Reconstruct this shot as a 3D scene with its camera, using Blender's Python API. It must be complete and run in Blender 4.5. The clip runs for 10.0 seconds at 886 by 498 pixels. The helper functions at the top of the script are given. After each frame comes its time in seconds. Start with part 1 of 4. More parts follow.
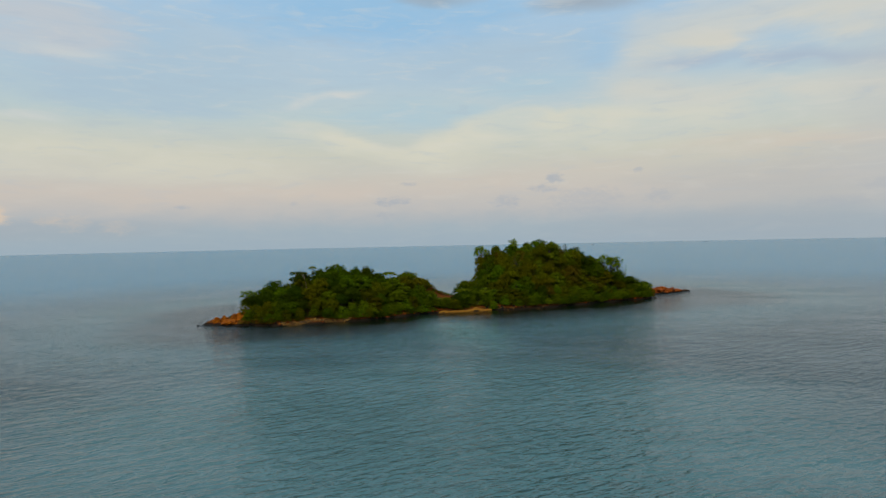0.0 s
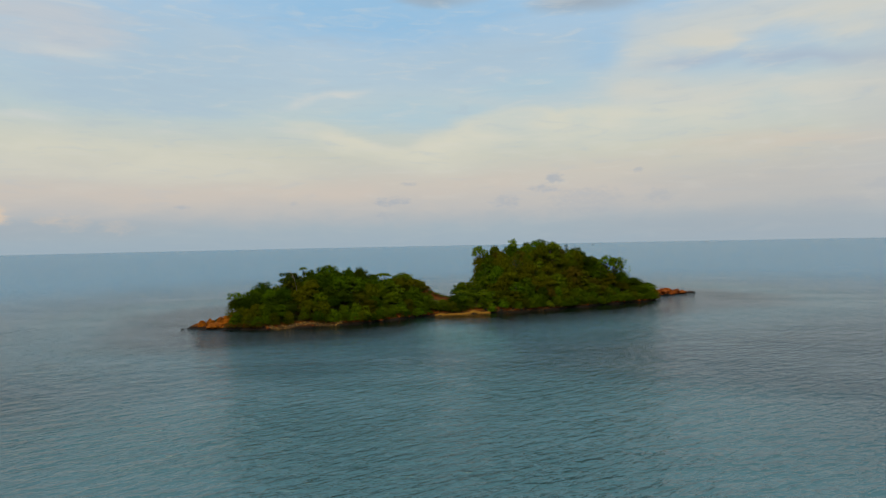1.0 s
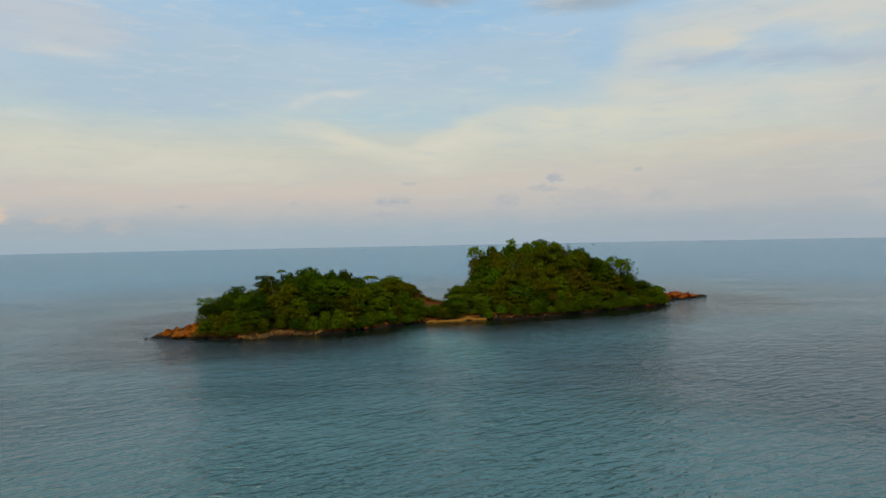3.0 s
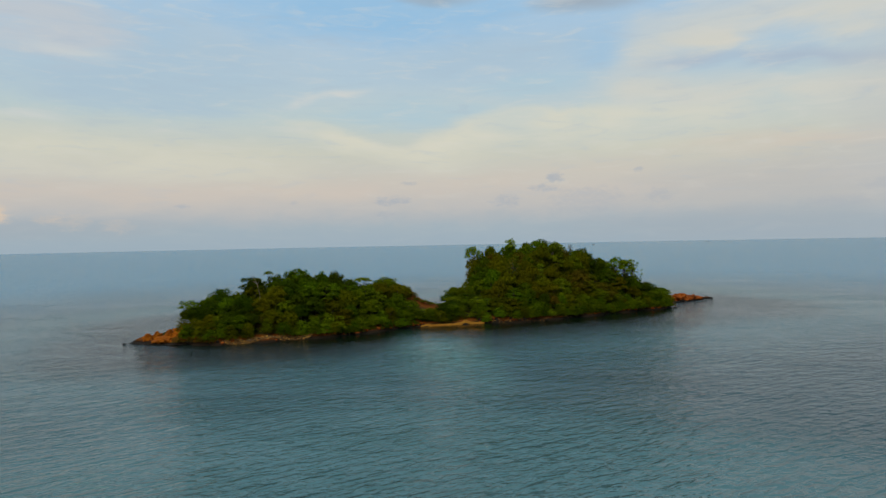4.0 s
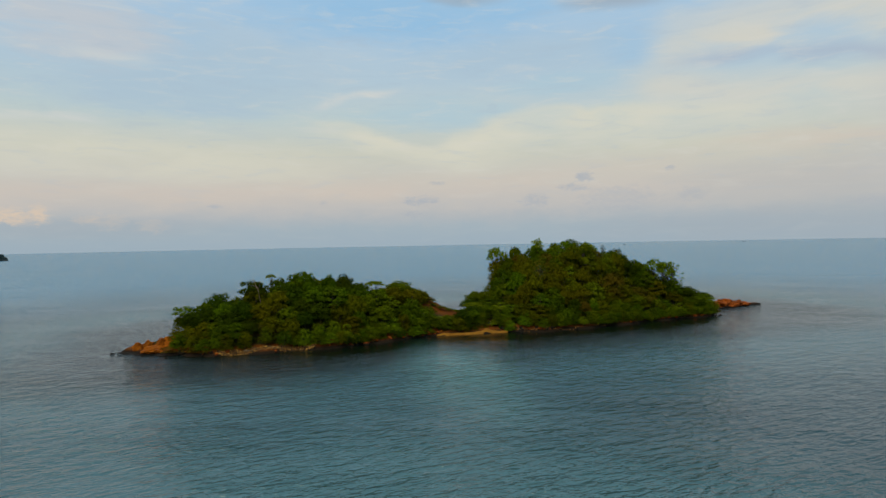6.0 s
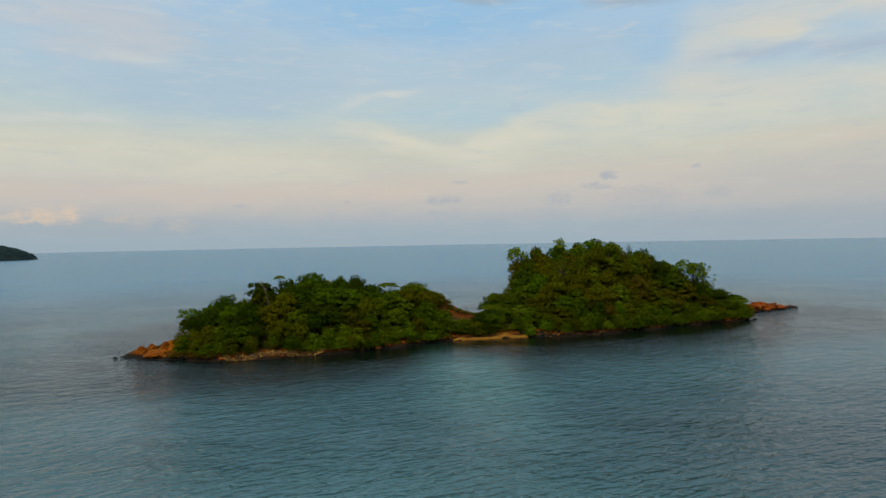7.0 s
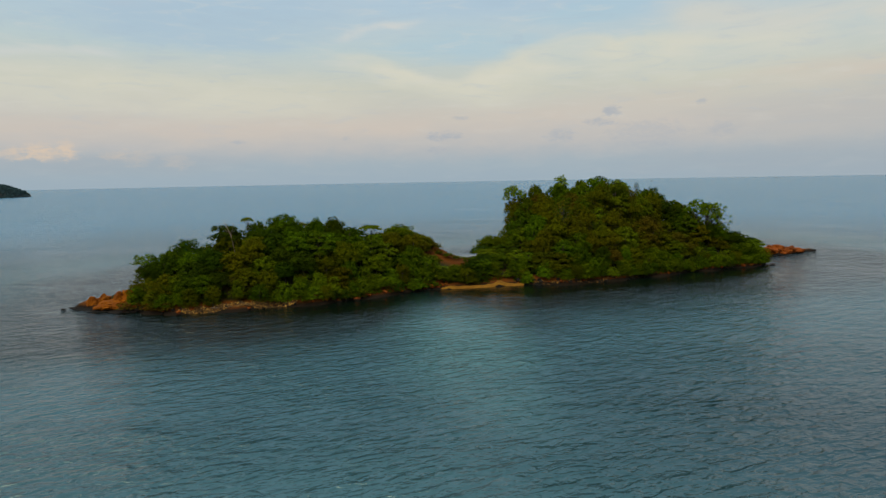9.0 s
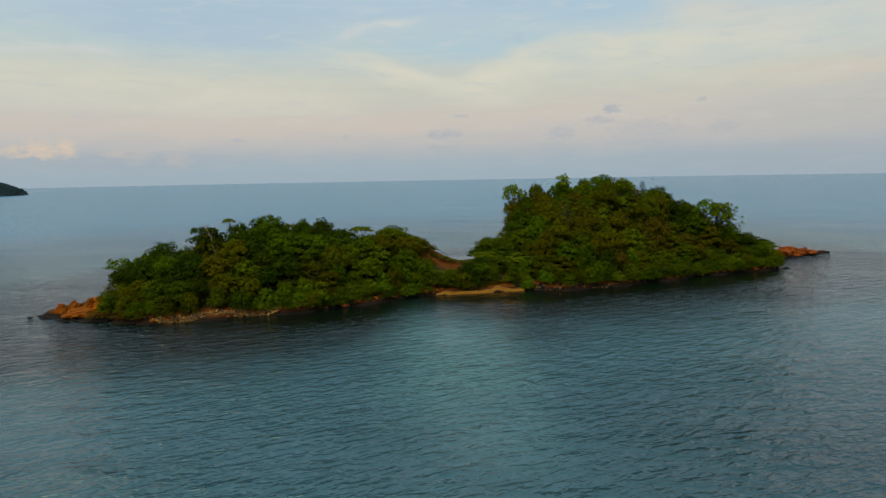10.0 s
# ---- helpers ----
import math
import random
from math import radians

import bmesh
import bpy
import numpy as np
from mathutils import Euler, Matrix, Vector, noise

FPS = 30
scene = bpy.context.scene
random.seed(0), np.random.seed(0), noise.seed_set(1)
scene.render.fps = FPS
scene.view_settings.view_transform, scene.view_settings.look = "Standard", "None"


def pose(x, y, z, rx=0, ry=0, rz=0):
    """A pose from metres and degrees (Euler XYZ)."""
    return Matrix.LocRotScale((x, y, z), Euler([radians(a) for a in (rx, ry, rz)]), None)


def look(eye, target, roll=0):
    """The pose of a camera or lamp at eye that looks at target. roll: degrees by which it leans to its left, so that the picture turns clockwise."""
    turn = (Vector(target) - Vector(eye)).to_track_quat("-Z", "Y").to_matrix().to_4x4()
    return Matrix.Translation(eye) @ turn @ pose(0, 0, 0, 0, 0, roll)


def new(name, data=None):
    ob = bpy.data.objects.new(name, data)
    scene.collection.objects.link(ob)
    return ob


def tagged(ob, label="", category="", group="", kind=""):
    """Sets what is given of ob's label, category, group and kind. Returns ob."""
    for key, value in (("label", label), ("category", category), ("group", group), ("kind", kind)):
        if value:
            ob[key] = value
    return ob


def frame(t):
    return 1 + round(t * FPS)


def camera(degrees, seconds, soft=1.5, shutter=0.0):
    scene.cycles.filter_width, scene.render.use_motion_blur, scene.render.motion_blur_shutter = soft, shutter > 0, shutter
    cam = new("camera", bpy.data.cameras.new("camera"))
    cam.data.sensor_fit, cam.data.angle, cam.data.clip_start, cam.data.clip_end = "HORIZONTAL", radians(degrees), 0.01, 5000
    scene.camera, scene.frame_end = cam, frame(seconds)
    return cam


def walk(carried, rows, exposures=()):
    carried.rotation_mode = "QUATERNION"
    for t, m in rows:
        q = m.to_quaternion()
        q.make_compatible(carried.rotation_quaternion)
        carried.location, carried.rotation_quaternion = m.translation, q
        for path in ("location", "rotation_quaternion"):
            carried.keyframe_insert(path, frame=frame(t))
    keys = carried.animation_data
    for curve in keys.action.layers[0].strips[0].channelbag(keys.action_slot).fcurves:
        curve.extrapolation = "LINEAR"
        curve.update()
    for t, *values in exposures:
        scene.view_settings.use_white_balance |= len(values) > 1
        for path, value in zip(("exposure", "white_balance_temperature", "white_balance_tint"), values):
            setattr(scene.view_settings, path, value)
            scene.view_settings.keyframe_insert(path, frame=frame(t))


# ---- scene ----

# ---------------------------------------------------------------- camera
cam = camera(71.3, 10.0, soft=1.5)


def aim(x, y, z, yaw, pitch, roll):
    return pose(x, y, z, 0, 0, yaw) @ pose(0, 0, 0, 90 + pitch) @ pose(0, 0, 0, 0, 0, roll)


FLIGHT = [  # seconds, x, y, z, yaw, pitch, roll
    (0, 0.04, 0.11, 29.99, 7.200, -0.652, -1.188),
    (0.5, 0.11, 5.43, 29.94, 7.201, -0.653, -1.177),
    (1, 0.17, 10.82, 29.92, 7.202, -0.653, -1.166),
    (1.5, 0.24, 16.25, 29.93, 7.203, -0.662, -1.155),
    (2, 0.32, 21.71, 29.95, 7.204, -0.671, -1.145),
    (2.5, 0.41, 27.16, 30.00, 7.205, -0.680, -1.135),
    (3.25, 0.57, 35.28, 30.08, 7.209, -0.698, -1.121),
    (4, 0.74, 43.31, 30.18, 7.213, -0.715, -1.108),
    (4.5, 0.86, 48.60, 30.24, 7.216, -0.715, -1.100),
    (5, 0.99, 53.82, 30.30, 7.220, -0.715, -1.091),
    (5.4, 1.08, 57.96, 30.34, 7.330, -0.709, -1.085),
    (5.5, 1.10, 58.98, 30.35, 7.432, -0.708, -1.084),
    (5.6, 1.12, 60.01, 30.36, 7.580, -0.706, -1.082),
    (5.7, 1.14, 61.04, 30.37, 7.850, -0.704, -1.081),
    (5.8, 1.16, 62.06, 30.38, 8.380, -0.703, -1.079),
    (5.9, 1.18, 63.08, 30.39, 9.100, -0.701, -1.078),
    (6, 1.20, 64.10, 30.40, 9.827, -0.700, -1.076),
    (6.1, 1.22, 65.11, 30.41, 10.550, -0.703, -1.075),
    (6.2, 1.23, 66.13, 30.42, 11.200, -0.706, -1.073),
    (6.3, 1.25, 67.14, 30.43, 11.600, -0.709, -1.072),
    (6.45, 1.27, 68.66, 30.44, 11.840, -0.714, -1.070),
    (6.7, 1.29, 71.18, 30.46, 11.900, -0.722, -1.066),
    (7.3, 1.31, 77.21, 30.50, 11.920, -0.740, -1.059),
    (7.5, 1.30, 79.22, 30.52, 11.926, -0.746, -1.056),
    (8, 1.22, 84.25, 30.55, 11.940, -0.762, -1.050),
    (8.2, 1.17, 86.27, 30.56, 11.960, -0.810, -1.048),
    (8.3, 1.14, 87.28, 30.57, 11.970, -0.880, -1.046),
    (8.4, 1.11, 88.30, 30.57, 11.980, -1.250, -1.045),
    (8.5, 1.07, 89.31, 30.58, 11.990, -2.060, -1.044),
    (8.6, 1.03, 90.33, 30.58, 12.005, -2.850, -1.043),
    (8.7, 0.98, 91.35, 30.59, 12.020, -3.920, -1.042),
    (8.8, 0.93, 92.38, 30.60, 12.036, -5.100, -1.041),
    (8.9, 0.88, 93.41, 30.60, 12.051, -6.250, -1.040),
    (9, 0.82, 94.44, 30.61, 12.066, -6.550, -1.039),
    (9.2, 0.69, 96.51, 30.62, 12.080, -6.590, -1.037),
    (9.5, 0.46, 99.65, 30.65, 12.100, -6.630, -1.034),
    (10, -0.04, 105.00, 30.70, 12.090, -6.720, -1.029),
]
walk(cam, [(r[0], aim(*r[1:])) for r in FLIGHT], exposures=[(0, 0.0), (10, 0.0)])

# ---------------------------------------------------------------- world and sun
SUN_AZIMUTH, SUN_ELEVATION = 194, 58  # degrees, clockwise from +y


class Nodes:
    """Short hand for building node trees."""

    def __init__(self, tree):
        self.tree = tree

    def add(self, kind, **values):
        node = self.tree.nodes.new(kind)
        for key, value in values.items():
            if key in node.bl_rna.properties:
                setattr(node, key, value)
        return node

    def link(self, a, b):
        self.tree.links.new(a, b)

    def feed(self, socket, value):
        if isinstance(value, bpy.types.NodeSocket):
            self.link(value, socket)
        else:
            socket.default_value = value

    def math(self, op, a, b=0.0, c=0.0, clamp=False):
        node = self.add("ShaderNodeMath", operation=op, use_clamp=clamp)
        for s, v in zip(node.inputs, (a, b, c)):
            self.feed(s, v)
        return node.outputs[0]

    def span(self, value, a, b, lo=0.0, hi=1.0, smooth=True):
        node = self.add("ShaderNodeMapRange", interpolation_type="SMOOTHSTEP" if smooth else "LINEAR")
        for s, v in zip(node.inputs, (value, a, b, lo, hi)):
            self.feed(s, v)
        return node.outputs[0]

    def blend(self, fac, a, b, mode="MIX"):
        node = self.add("ShaderNodeMix", data_type="RGBA", blend_type=mode)
        self.feed(node.inputs[0], fac)
        for s, v in ((node.inputs[6], a), (node.inputs[7], b)):
            self.feed(s, v if isinstance(v, bpy.types.NodeSocket) else (*v, 1.0) if len(v) == 3 else v)
        return node.outputs[2]

    def ramp(self, fac, stops):
        node = self.add("ShaderNodeValToRGB")
        el = node.color_ramp.elements
        while len(el) < len(stops):
            el.new(0.5)
        for e, (p, c) in zip(el, stops):
            e.position, e.color = p, (*c, 1.0)
        self.feed(node.inputs[0], fac)
        return node.outputs[0]

    def noise(self, vector, scale, detail=4.0, rough=0.55, warp=0.0):
        node = self.add("ShaderNodeTexNoise")
        if vector is not None:
            self.link(vector, node.inputs["Vector"])
        node.inputs["Scale"].default_value, node.inputs["Detail"].default_value = scale, detail
        node.inputs["Roughness"].default_value, node.inputs["Distortion"].default_value = rough, warp
        return node.outputs[0]

    def mapping(self, vector, scale=(1, 1, 1), turn=0.0, move=(0, 0, 0)):
        node = self.add("ShaderNodeMapping")
        self.link(vector, node.inputs[0])
        node.inputs[1].default_value, node.inputs[2].default_value, node.inputs[3].default_value = move, (0, 0, radians(turn)), scale
        return node.outputs[0]


world = bpy.data.worlds.new("sky")
world.use_nodes = True
scene.world = world
world.node_tree.nodes.clear()
w = Nodes(world.node_tree)
ray_dir = w.add("ShaderNodeTexCoord").outputs["Generated"]
xyz = w.add("ShaderNodeSeparateXYZ")
w.link(ray_dir, xyz.inputs[0])
azimuth = w.math("MULTIPLY", w.math("ARCTAN2", xyz.outputs[0], xyz.outputs[1]), 57.2958)
elevation = w.math("MULTIPLY", w.math("ARCSINE", xyz.outputs[2]), 57.2958)
sky_xy = w.add("ShaderNodeCombineXYZ")
w.link(azimuth, sky_xy.inputs[0])
w.link(elevation, sky_xy.inputs[1])
sky_xy = sky_xy.outputs[0]
# evening gradient: blue-grey haze at the sea, a rose band, cream, then pale blue
bank = w.noise(w.mapping(sky_xy, (0.30, 0.55, 1), 0, (2, 5, 0)), 1.0, 6, 0.6, 0.3)
lift = w.math("MULTIPLY", w.math("SUBTRACT", bank, 0.5), w.span(elevation, 6.0, 3.0, 0.0, 1.6))
height = w.math("DIVIDE", w.math("ADD", elevation, lift), 90.0, clamp=True)
tone = w.ramp(height, [(0.0, (0.34, 0.425, 0.49)), (0.014, (0.365, 0.44, 0.49)), (0.026, (0.435, 0.465, 0.485)), (0.034, (0.50, 0.495, 0.485)), (0.052, (0.565, 0.53, 0.485)), (0.09, (0.57, 0.58, 0.50)),
                       (0.125, (0.49, 0.59, 0.60)), (0.16, (0.43, 0.565, 0.66)), (0.20, (0.39, 0.55, 0.70)), (0.245, (0.36, 0.545, 0.73)),
                       (0.30, (0.46, 0.65, 0.80)), (0.37, (0.52, 0.72, 0.88)), (0.6, (0.60, 0.82, 0.98)), (1.0, (0.62, 0.84, 1.0))])
nishita = w.add("ShaderNodeTexSky", sky_type="NISHITA", sun_disc=False, sun_elevation=radians(SUN_ELEVATION), sun_rotation=radians(SUN_AZIMUTH))
thin = w.blend(1.0, nishita.outputs[0], (0.1, 0.1, 0.1), "MULTIPLY")
tone = w.blend(w.span(elevation, 25, 70, 0.0, 0.3), tone, thin)
# faint long veils
veil = w.noise(w.mapping(sky_xy, (0.030, 0.11, 1), -9), 1.0, 6, 0.55, 0.6)
veil2 = w.noise(w.mapping(sky_xy, (0.10, 0.30, 1), -12, (4, 2, 0)), 1.0, 5, 0.6, 0.3)
veil = w.math("ADD", w.math("MULTIPLY", veil, 0.75), w.math("MULTIPLY", veil2, 0.25))
veil = w.math("MULTIPLY", w.math("MULTIPLY", w.span(veil, 0.42, 0.66), w.span(elevation, 3, 9, 0.0, 0.3)), w.span(elevation, 60, 25))
tone = w.blend(veil, tone, (0.56, 0.61, 0.62))

streaks = w.noise(w.mapping(sky_xy, (0.16, 0.75, 1), -7), 1.0, 7, 0.6, 0.8)
soft_streaks = w.noise(w.mapping(sky_xy, (0.13, 0.42, 1), -9, (1, 3, 0)), 1.0, 5, 0.5, 0.5)
puffs = w.noise(w.mapping(sky_xy, (1.2, 2.6, 1)), 1.0, 6, 0.66, 0.5)


def cloud(tone, az, el, wide, high, tint, amount, tilt=0.0, rough=None, ragged=3.2):
    """A soft cloud round the given azimuth and elevation, in degrees; tilt: how far its right end is raised."""
    c, s = math.cos(radians(tilt)), math.sin(radians(tilt))
    du, dv = w.math("SUBTRACT", azimuth, az), w.math("SUBTRACT", elevation, el)
    u = w.math("DIVIDE", w.math("ADD", w.math("MULTIPLY", du, c), w.math("MULTIPLY", dv, s)), wide)
    v = w.math("DIVIDE", w.math("SUBTRACT", w.math("MULTIPLY", dv, c), w.math("MULTIPLY", du, s)), high)
    far = w.math("ADD", w.math("MULTIPLY", u, u), w.math("MULTIPLY", v, v))
    edge = w.math("ADD", far, w.math("MULTIPLY", w.math("SUBTRACT", rough or streaks, 0.5), ragged))
    return w.blend(w.span(edge, 1.1, -0.3, 0.0, amount), tone, tint)


def band(tone, path, up, down, tint, amount, ragged):
    """A drawn-out cloud along a path of azimuth, elevation and strength; up, down: how far it fades to either side."""
    a, b = path[0][0], path[-1][0]
    line = w.ramp(w.math("DIVIDE", w.math("SUBTRACT", azimuth, a), b - a, clamp=True), [((p[0] - a) / (b - a), (p[1] / 30, p[2], 0)) for p in path])
    line.node.color_ramp.interpolation = "EASE"
    split = w.add("ShaderNodeSeparateColor")
    w.link(line, split.inputs[0])
    dv = w.math("SUBTRACT", elevation, w.math("MULTIPLY", split.outputs[0], 30.0))
    dv = w.math("ADD", dv, w.math("MULTIPLY", w.math("SUBTRACT", soft_streaks, 0.5), ragged * 3.0))
    fac = w.math("MULTIPLY", w.span(dv, up, -0.16 * down), w.span(dv, -down, 0.0))
    wisp = w.span(soft_streaks, 0.28, 0.6, 0.5, 1.0)
    return w.blend(w.math("MULTIPLY", w.math("MULTIPLY", fac, split.outputs[1]), w.math("MULTIPLY", wisp, amount)), tone, tint)


GREY, CREAM, PALE, ROSE, BLUE = (0.39, 0.43, 0.48), (0.67, 0.655, 0.545), (0.62, 0.64, 0.62), (0.625, 0.545, 0.47), (0.29, 0.51, 0.73)
VEIL, WHITE, STREAK, HAZE, GAP = (0.51, 0.56, 0.61), (0.63, 0.625, 0.56), (0.40, 0.475, 0.575), (0.40, 0.53, 0.635), (0.40, 0.565, 0.66)
DUSK, LOW = (0.46, 0.475, 0.47), (0.36, 0.415, 0.462)
# grey-white veil with a bright lower edge, and the clear blue beside it
tone = cloud(tone, -32.0, 15.0, 16.0, 5.0, HAZE, 0.7, 0, None, 1.4)
tone = cloud(tone, -41.0, 17.4, 10.5, 3.4, VEIL, 0.95, -3, None, 2.2)
tone = band(tone, [(-41.8, 15.4, 0.2), (-39.2, 15.3, 1), (-36.9, 15.2, 1), (-33.3, 15.1, 0)], 0.95, 0.55, PALE, 0.60, 0.60)
tone = cloud(tone, -13.2, 20.2, 17.37, 3.68, BLUE, 0.95, 0, None, 1.4)
tone = cloud(tone, 7.3, 16.6, 3.68, 2.11, BLUE, 0.5, 0, None, 1.6)
# long white cloud climbing to the upper right, a blue-grey streak below it and cream wisps
tone = band(tone, [(7.3, 15.3, 0), (11.6, 16.3, 0.9), (16.6, 16.7, 1), (22.4, 17.2, 0.9), (28.6, 17.3, 0.8)], 4.74, 3.15, WHITE, 1.00, 1.80)
tone = band(tone, [(22.4, 16.6, 0), (26.2, 16.3, 1), (28.6, 15.8, 1)], 4.74, 4.11, WHITE, 0.60, 1.50)
tone = band(tone, [(8.2, 14.9, 0), (15.2, 14.7, 0.9), (22.4, 14.2, 1), (28.6, 13.0, 1)], 1.05, 1.16, STREAK, 0.85, 0.8)
tone = band(tone, [(5.3, 14.1, 0), (10.1, 13.8, 0.9), (17.4, 12.5, 0.9), (23.2, 12.2, 1), (28.6, 11.9, 1)], 1.58, 4.78, WHITE, 0.96, 1.05)
tone = cloud(tone, -2.4, 16.3, 12.63, 2.37, HAZE, 0.6, 3, None, 1.6)
tone = cloud(tone, 1.2, 13.9, 6.84, 1.26, GAP, 0.6, 3, None, 1.8)
tone = cloud(tone, -10.3, 11.6, 8.95, 1.79, GAP, 0.65, 0, None, 1.8)
tone = cloud(tone, -35.0, 12.5, 13.68, 2.37, HAZE, 0.5, 0, None, 1.8)
tone = band(tone, [(-22.2, 12.1, 0), (-19.5, 12.6, 0.9), (-16.4, 13.4, 1), (-12.3, 13.9, 0)], 0.61, 0.69, PALE, 0.96, 0.75)
# two arms of a cream wisp that meet in a shallow trough
tone = band(tone, [(-23.0, 11.0, 0), (-19.5, 10.7, 0.8), (-15.5, 9.9, 1), (-11.4, 8.7, 0.8), (-8.3, 8.0, 0)], 0.44, 2.33, CREAM, 0.96, 0.90)
tone = band(tone, [(-12.4, 8.4, 0), (-8.2, 9.8, 1), (-3.5, 11.3, 1), (1.7, 12.0, 1), (7.2, 12.0, 0.9), (13.8, 11.8, 0.6), (23.1, 10.4, 0)], 0.44, 5.47, CREAM, 1.00, 1.20)
tone = band(tone, [(-42.6, 10.1, 0.9), (-40.5, 10.4, 1), (-37.5, 10.2, 0)], 0.70, 0.69, PALE, 0.66, 0.75)
tone = band(tone, [(-42.6, 8.7, 0.9), (-37.1, 8.4, 1), (-30.9, 8.0, 0.9), (-24.0, 7.6, 0.7), (-15.6, 7.2, 0)], 1.89, 4.11, CREAM, 0.72, 1.35)
tone = band(tone, [(10.0, 8.2, 0), (18.2, 8.3, 0.8), (23.5, 8.1, 1), (28.5, 7.8, 1)], 0.74, 2.11, ROSE, 0.6, 0.7)
tone = band(tone, [(-42.7, 4.2, 0.9), (-31.0, 4.5, 1), (-16.6, 4.9, 1), (-3.6, 5.7, 0.8), (9.1, 6.6, 0.5), (16.0, 6.9, 0)], 1.58, 1.79, ROSE, 0.55, 0.9)
# grey haze and low banks
tone = cloud(tone, 23.1, 3.9, 15.79, 3.68, DUSK, 0.6, 0, None, 1.4)
tone = cloud(tone, 21.4, 0.7, 22.11, 2.11, LOW, 0.75, 0, None, 1.2)
tone = cloud(tone, -40.7, 1.5, 13.68, 1.16, LOW, 0.6, 0, None, 1.4)
tone = cloud(tone, 32.0, 8.0, 9.0, 10.0, (0.50, 0.52, 0.525), 0.6, 0, soft_streaks, 1.2)
# dark ragged undersides of a cloud overhead
tone = cloud(tone, -6.9, 21.5, 4.74, 1.05, (0.33, 0.39, 0.44), 0.8, 0, soft_streaks, 1.6)
tone = cloud(tone, 7.8, 20.6, 7.89, 1.37, (0.33, 0.38, 0.43), 0.85, 0, soft_streaks, 1.6)
# small grey puffs low over the sea
for az, el, wide, high, amount in ((-11.9, 3.8, 1.79, 0.47, 0.75), (-12.4, 2.6, 1.16, 0.37, 0.5), (-10.3, 5.4, 0.89, 0.21, 0.5), (-1.3, 3.6, 1.47, 0.63, 0.6), (2.2, 4.7, 1.47, 0.37, 0.65), (3.2, 5.6, 1.05, 0.53, 0.75), (10.5, 6.0, 0.53, 0.26, 0.5), (12.1, 3.7, 1.37, 0.68, 0.4), (6.1, 3.6, 3.68, 1.26, 0.35), (-29.9, 3.4, 0.68, 0.21, 0.55), (-20.7, 3.7, 0.53, 0.21, 0.4), (25.3, 2.6, 2.63, 0.53, 0.3), (28.2, 3.7, 1.58, 0.63, 0.3)):
    tone = cloud(tone, az, el, wide * 1.05, high * 1.1, GREY, amount, 0, puffs, 3.6)
# sunlit heads far off
for az, el, wide, high, amount in ((-44.1, 2.4, 2.53, 0.68, 0.75), (-43.0, 3.0, 0.68, 0.63, 0.6), (-44.9, 2.9, 1.16, 0.53, 0.5), (-46.8, 2.4, 2.11, 0.63, 0.45), (-39.8, 2.3, 1.37, 0.47, 0.3), (-38.2, 2.1, 1.6, 0.9, 0.22), (-35.0, 1.7, 1.6, 0.7, 0.2)):
    tone = cloud(tone, az, el, wide, high, (0.70, 0.56, 0.43), amount, 0, puffs, 3.0)
# fine drawn-out texture of the thin cloud
fine = w.noise(w.mapping(sky_xy, (0.22, 1.3, 1), -6, (8, 1, 0)), 1.0, 6, 0.62, 0.6)
tone = w.blend(w.math("MULTIPLY", w.span(fine, 0.5, 0.72), w.span(elevation, 2, 8, 0.05, 0.28)), tone, (0.66, 0.65, 0.60))
tone = w.blend(w.math("MULTIPLY", w.span(fine, 0.48, 0.28), w.span(elevation, 2, 8, 0.05, 0.25)), tone, (0.40, 0.49, 0.58))
back = w.add("ShaderNodeBackground")
w.link(tone, back.inputs[0])
back.inputs[1].default_value = 1.0
w.link(back.outputs[0], w.add("ShaderNodeOutputWorld").inputs[0])

sun = bpy.data.lights.new("evening_sun", "SUN")
sun.energy, sun.angle, sun.color = 2.5, radians(35), (1.0, 0.82, 0.50)
sun_ob = new("evening_sun", sun)
a, e = radians(SUN_AZIMUTH), radians(SUN_ELEVATION)
sun_ob.matrix_world = look((300 * math.sin(a) * math.cos(e), 300 * math.cos(a) * math.cos(e), 300 * math.sin(e)), (0, 0, 0))


# ---------------------------------------------------------------- materials
def material(name):
    m = bpy.data.materials.new(name)
    m.use_nodes = True
    n = Nodes(m.node_tree)
    shader = m.node_tree.nodes["Principled BSDF"]
    return m, n, shader


def bump(n, shader, value, strength, distance):
    node = n.add("ShaderNodeBump")
    node.inputs["Strength"].default_value, node.inputs["Distance"].default_value = strength, distance
    n.link(value, node.inputs["Height"])
    n.link(node.outputs[0], shader.inputs["Normal"])
    return node


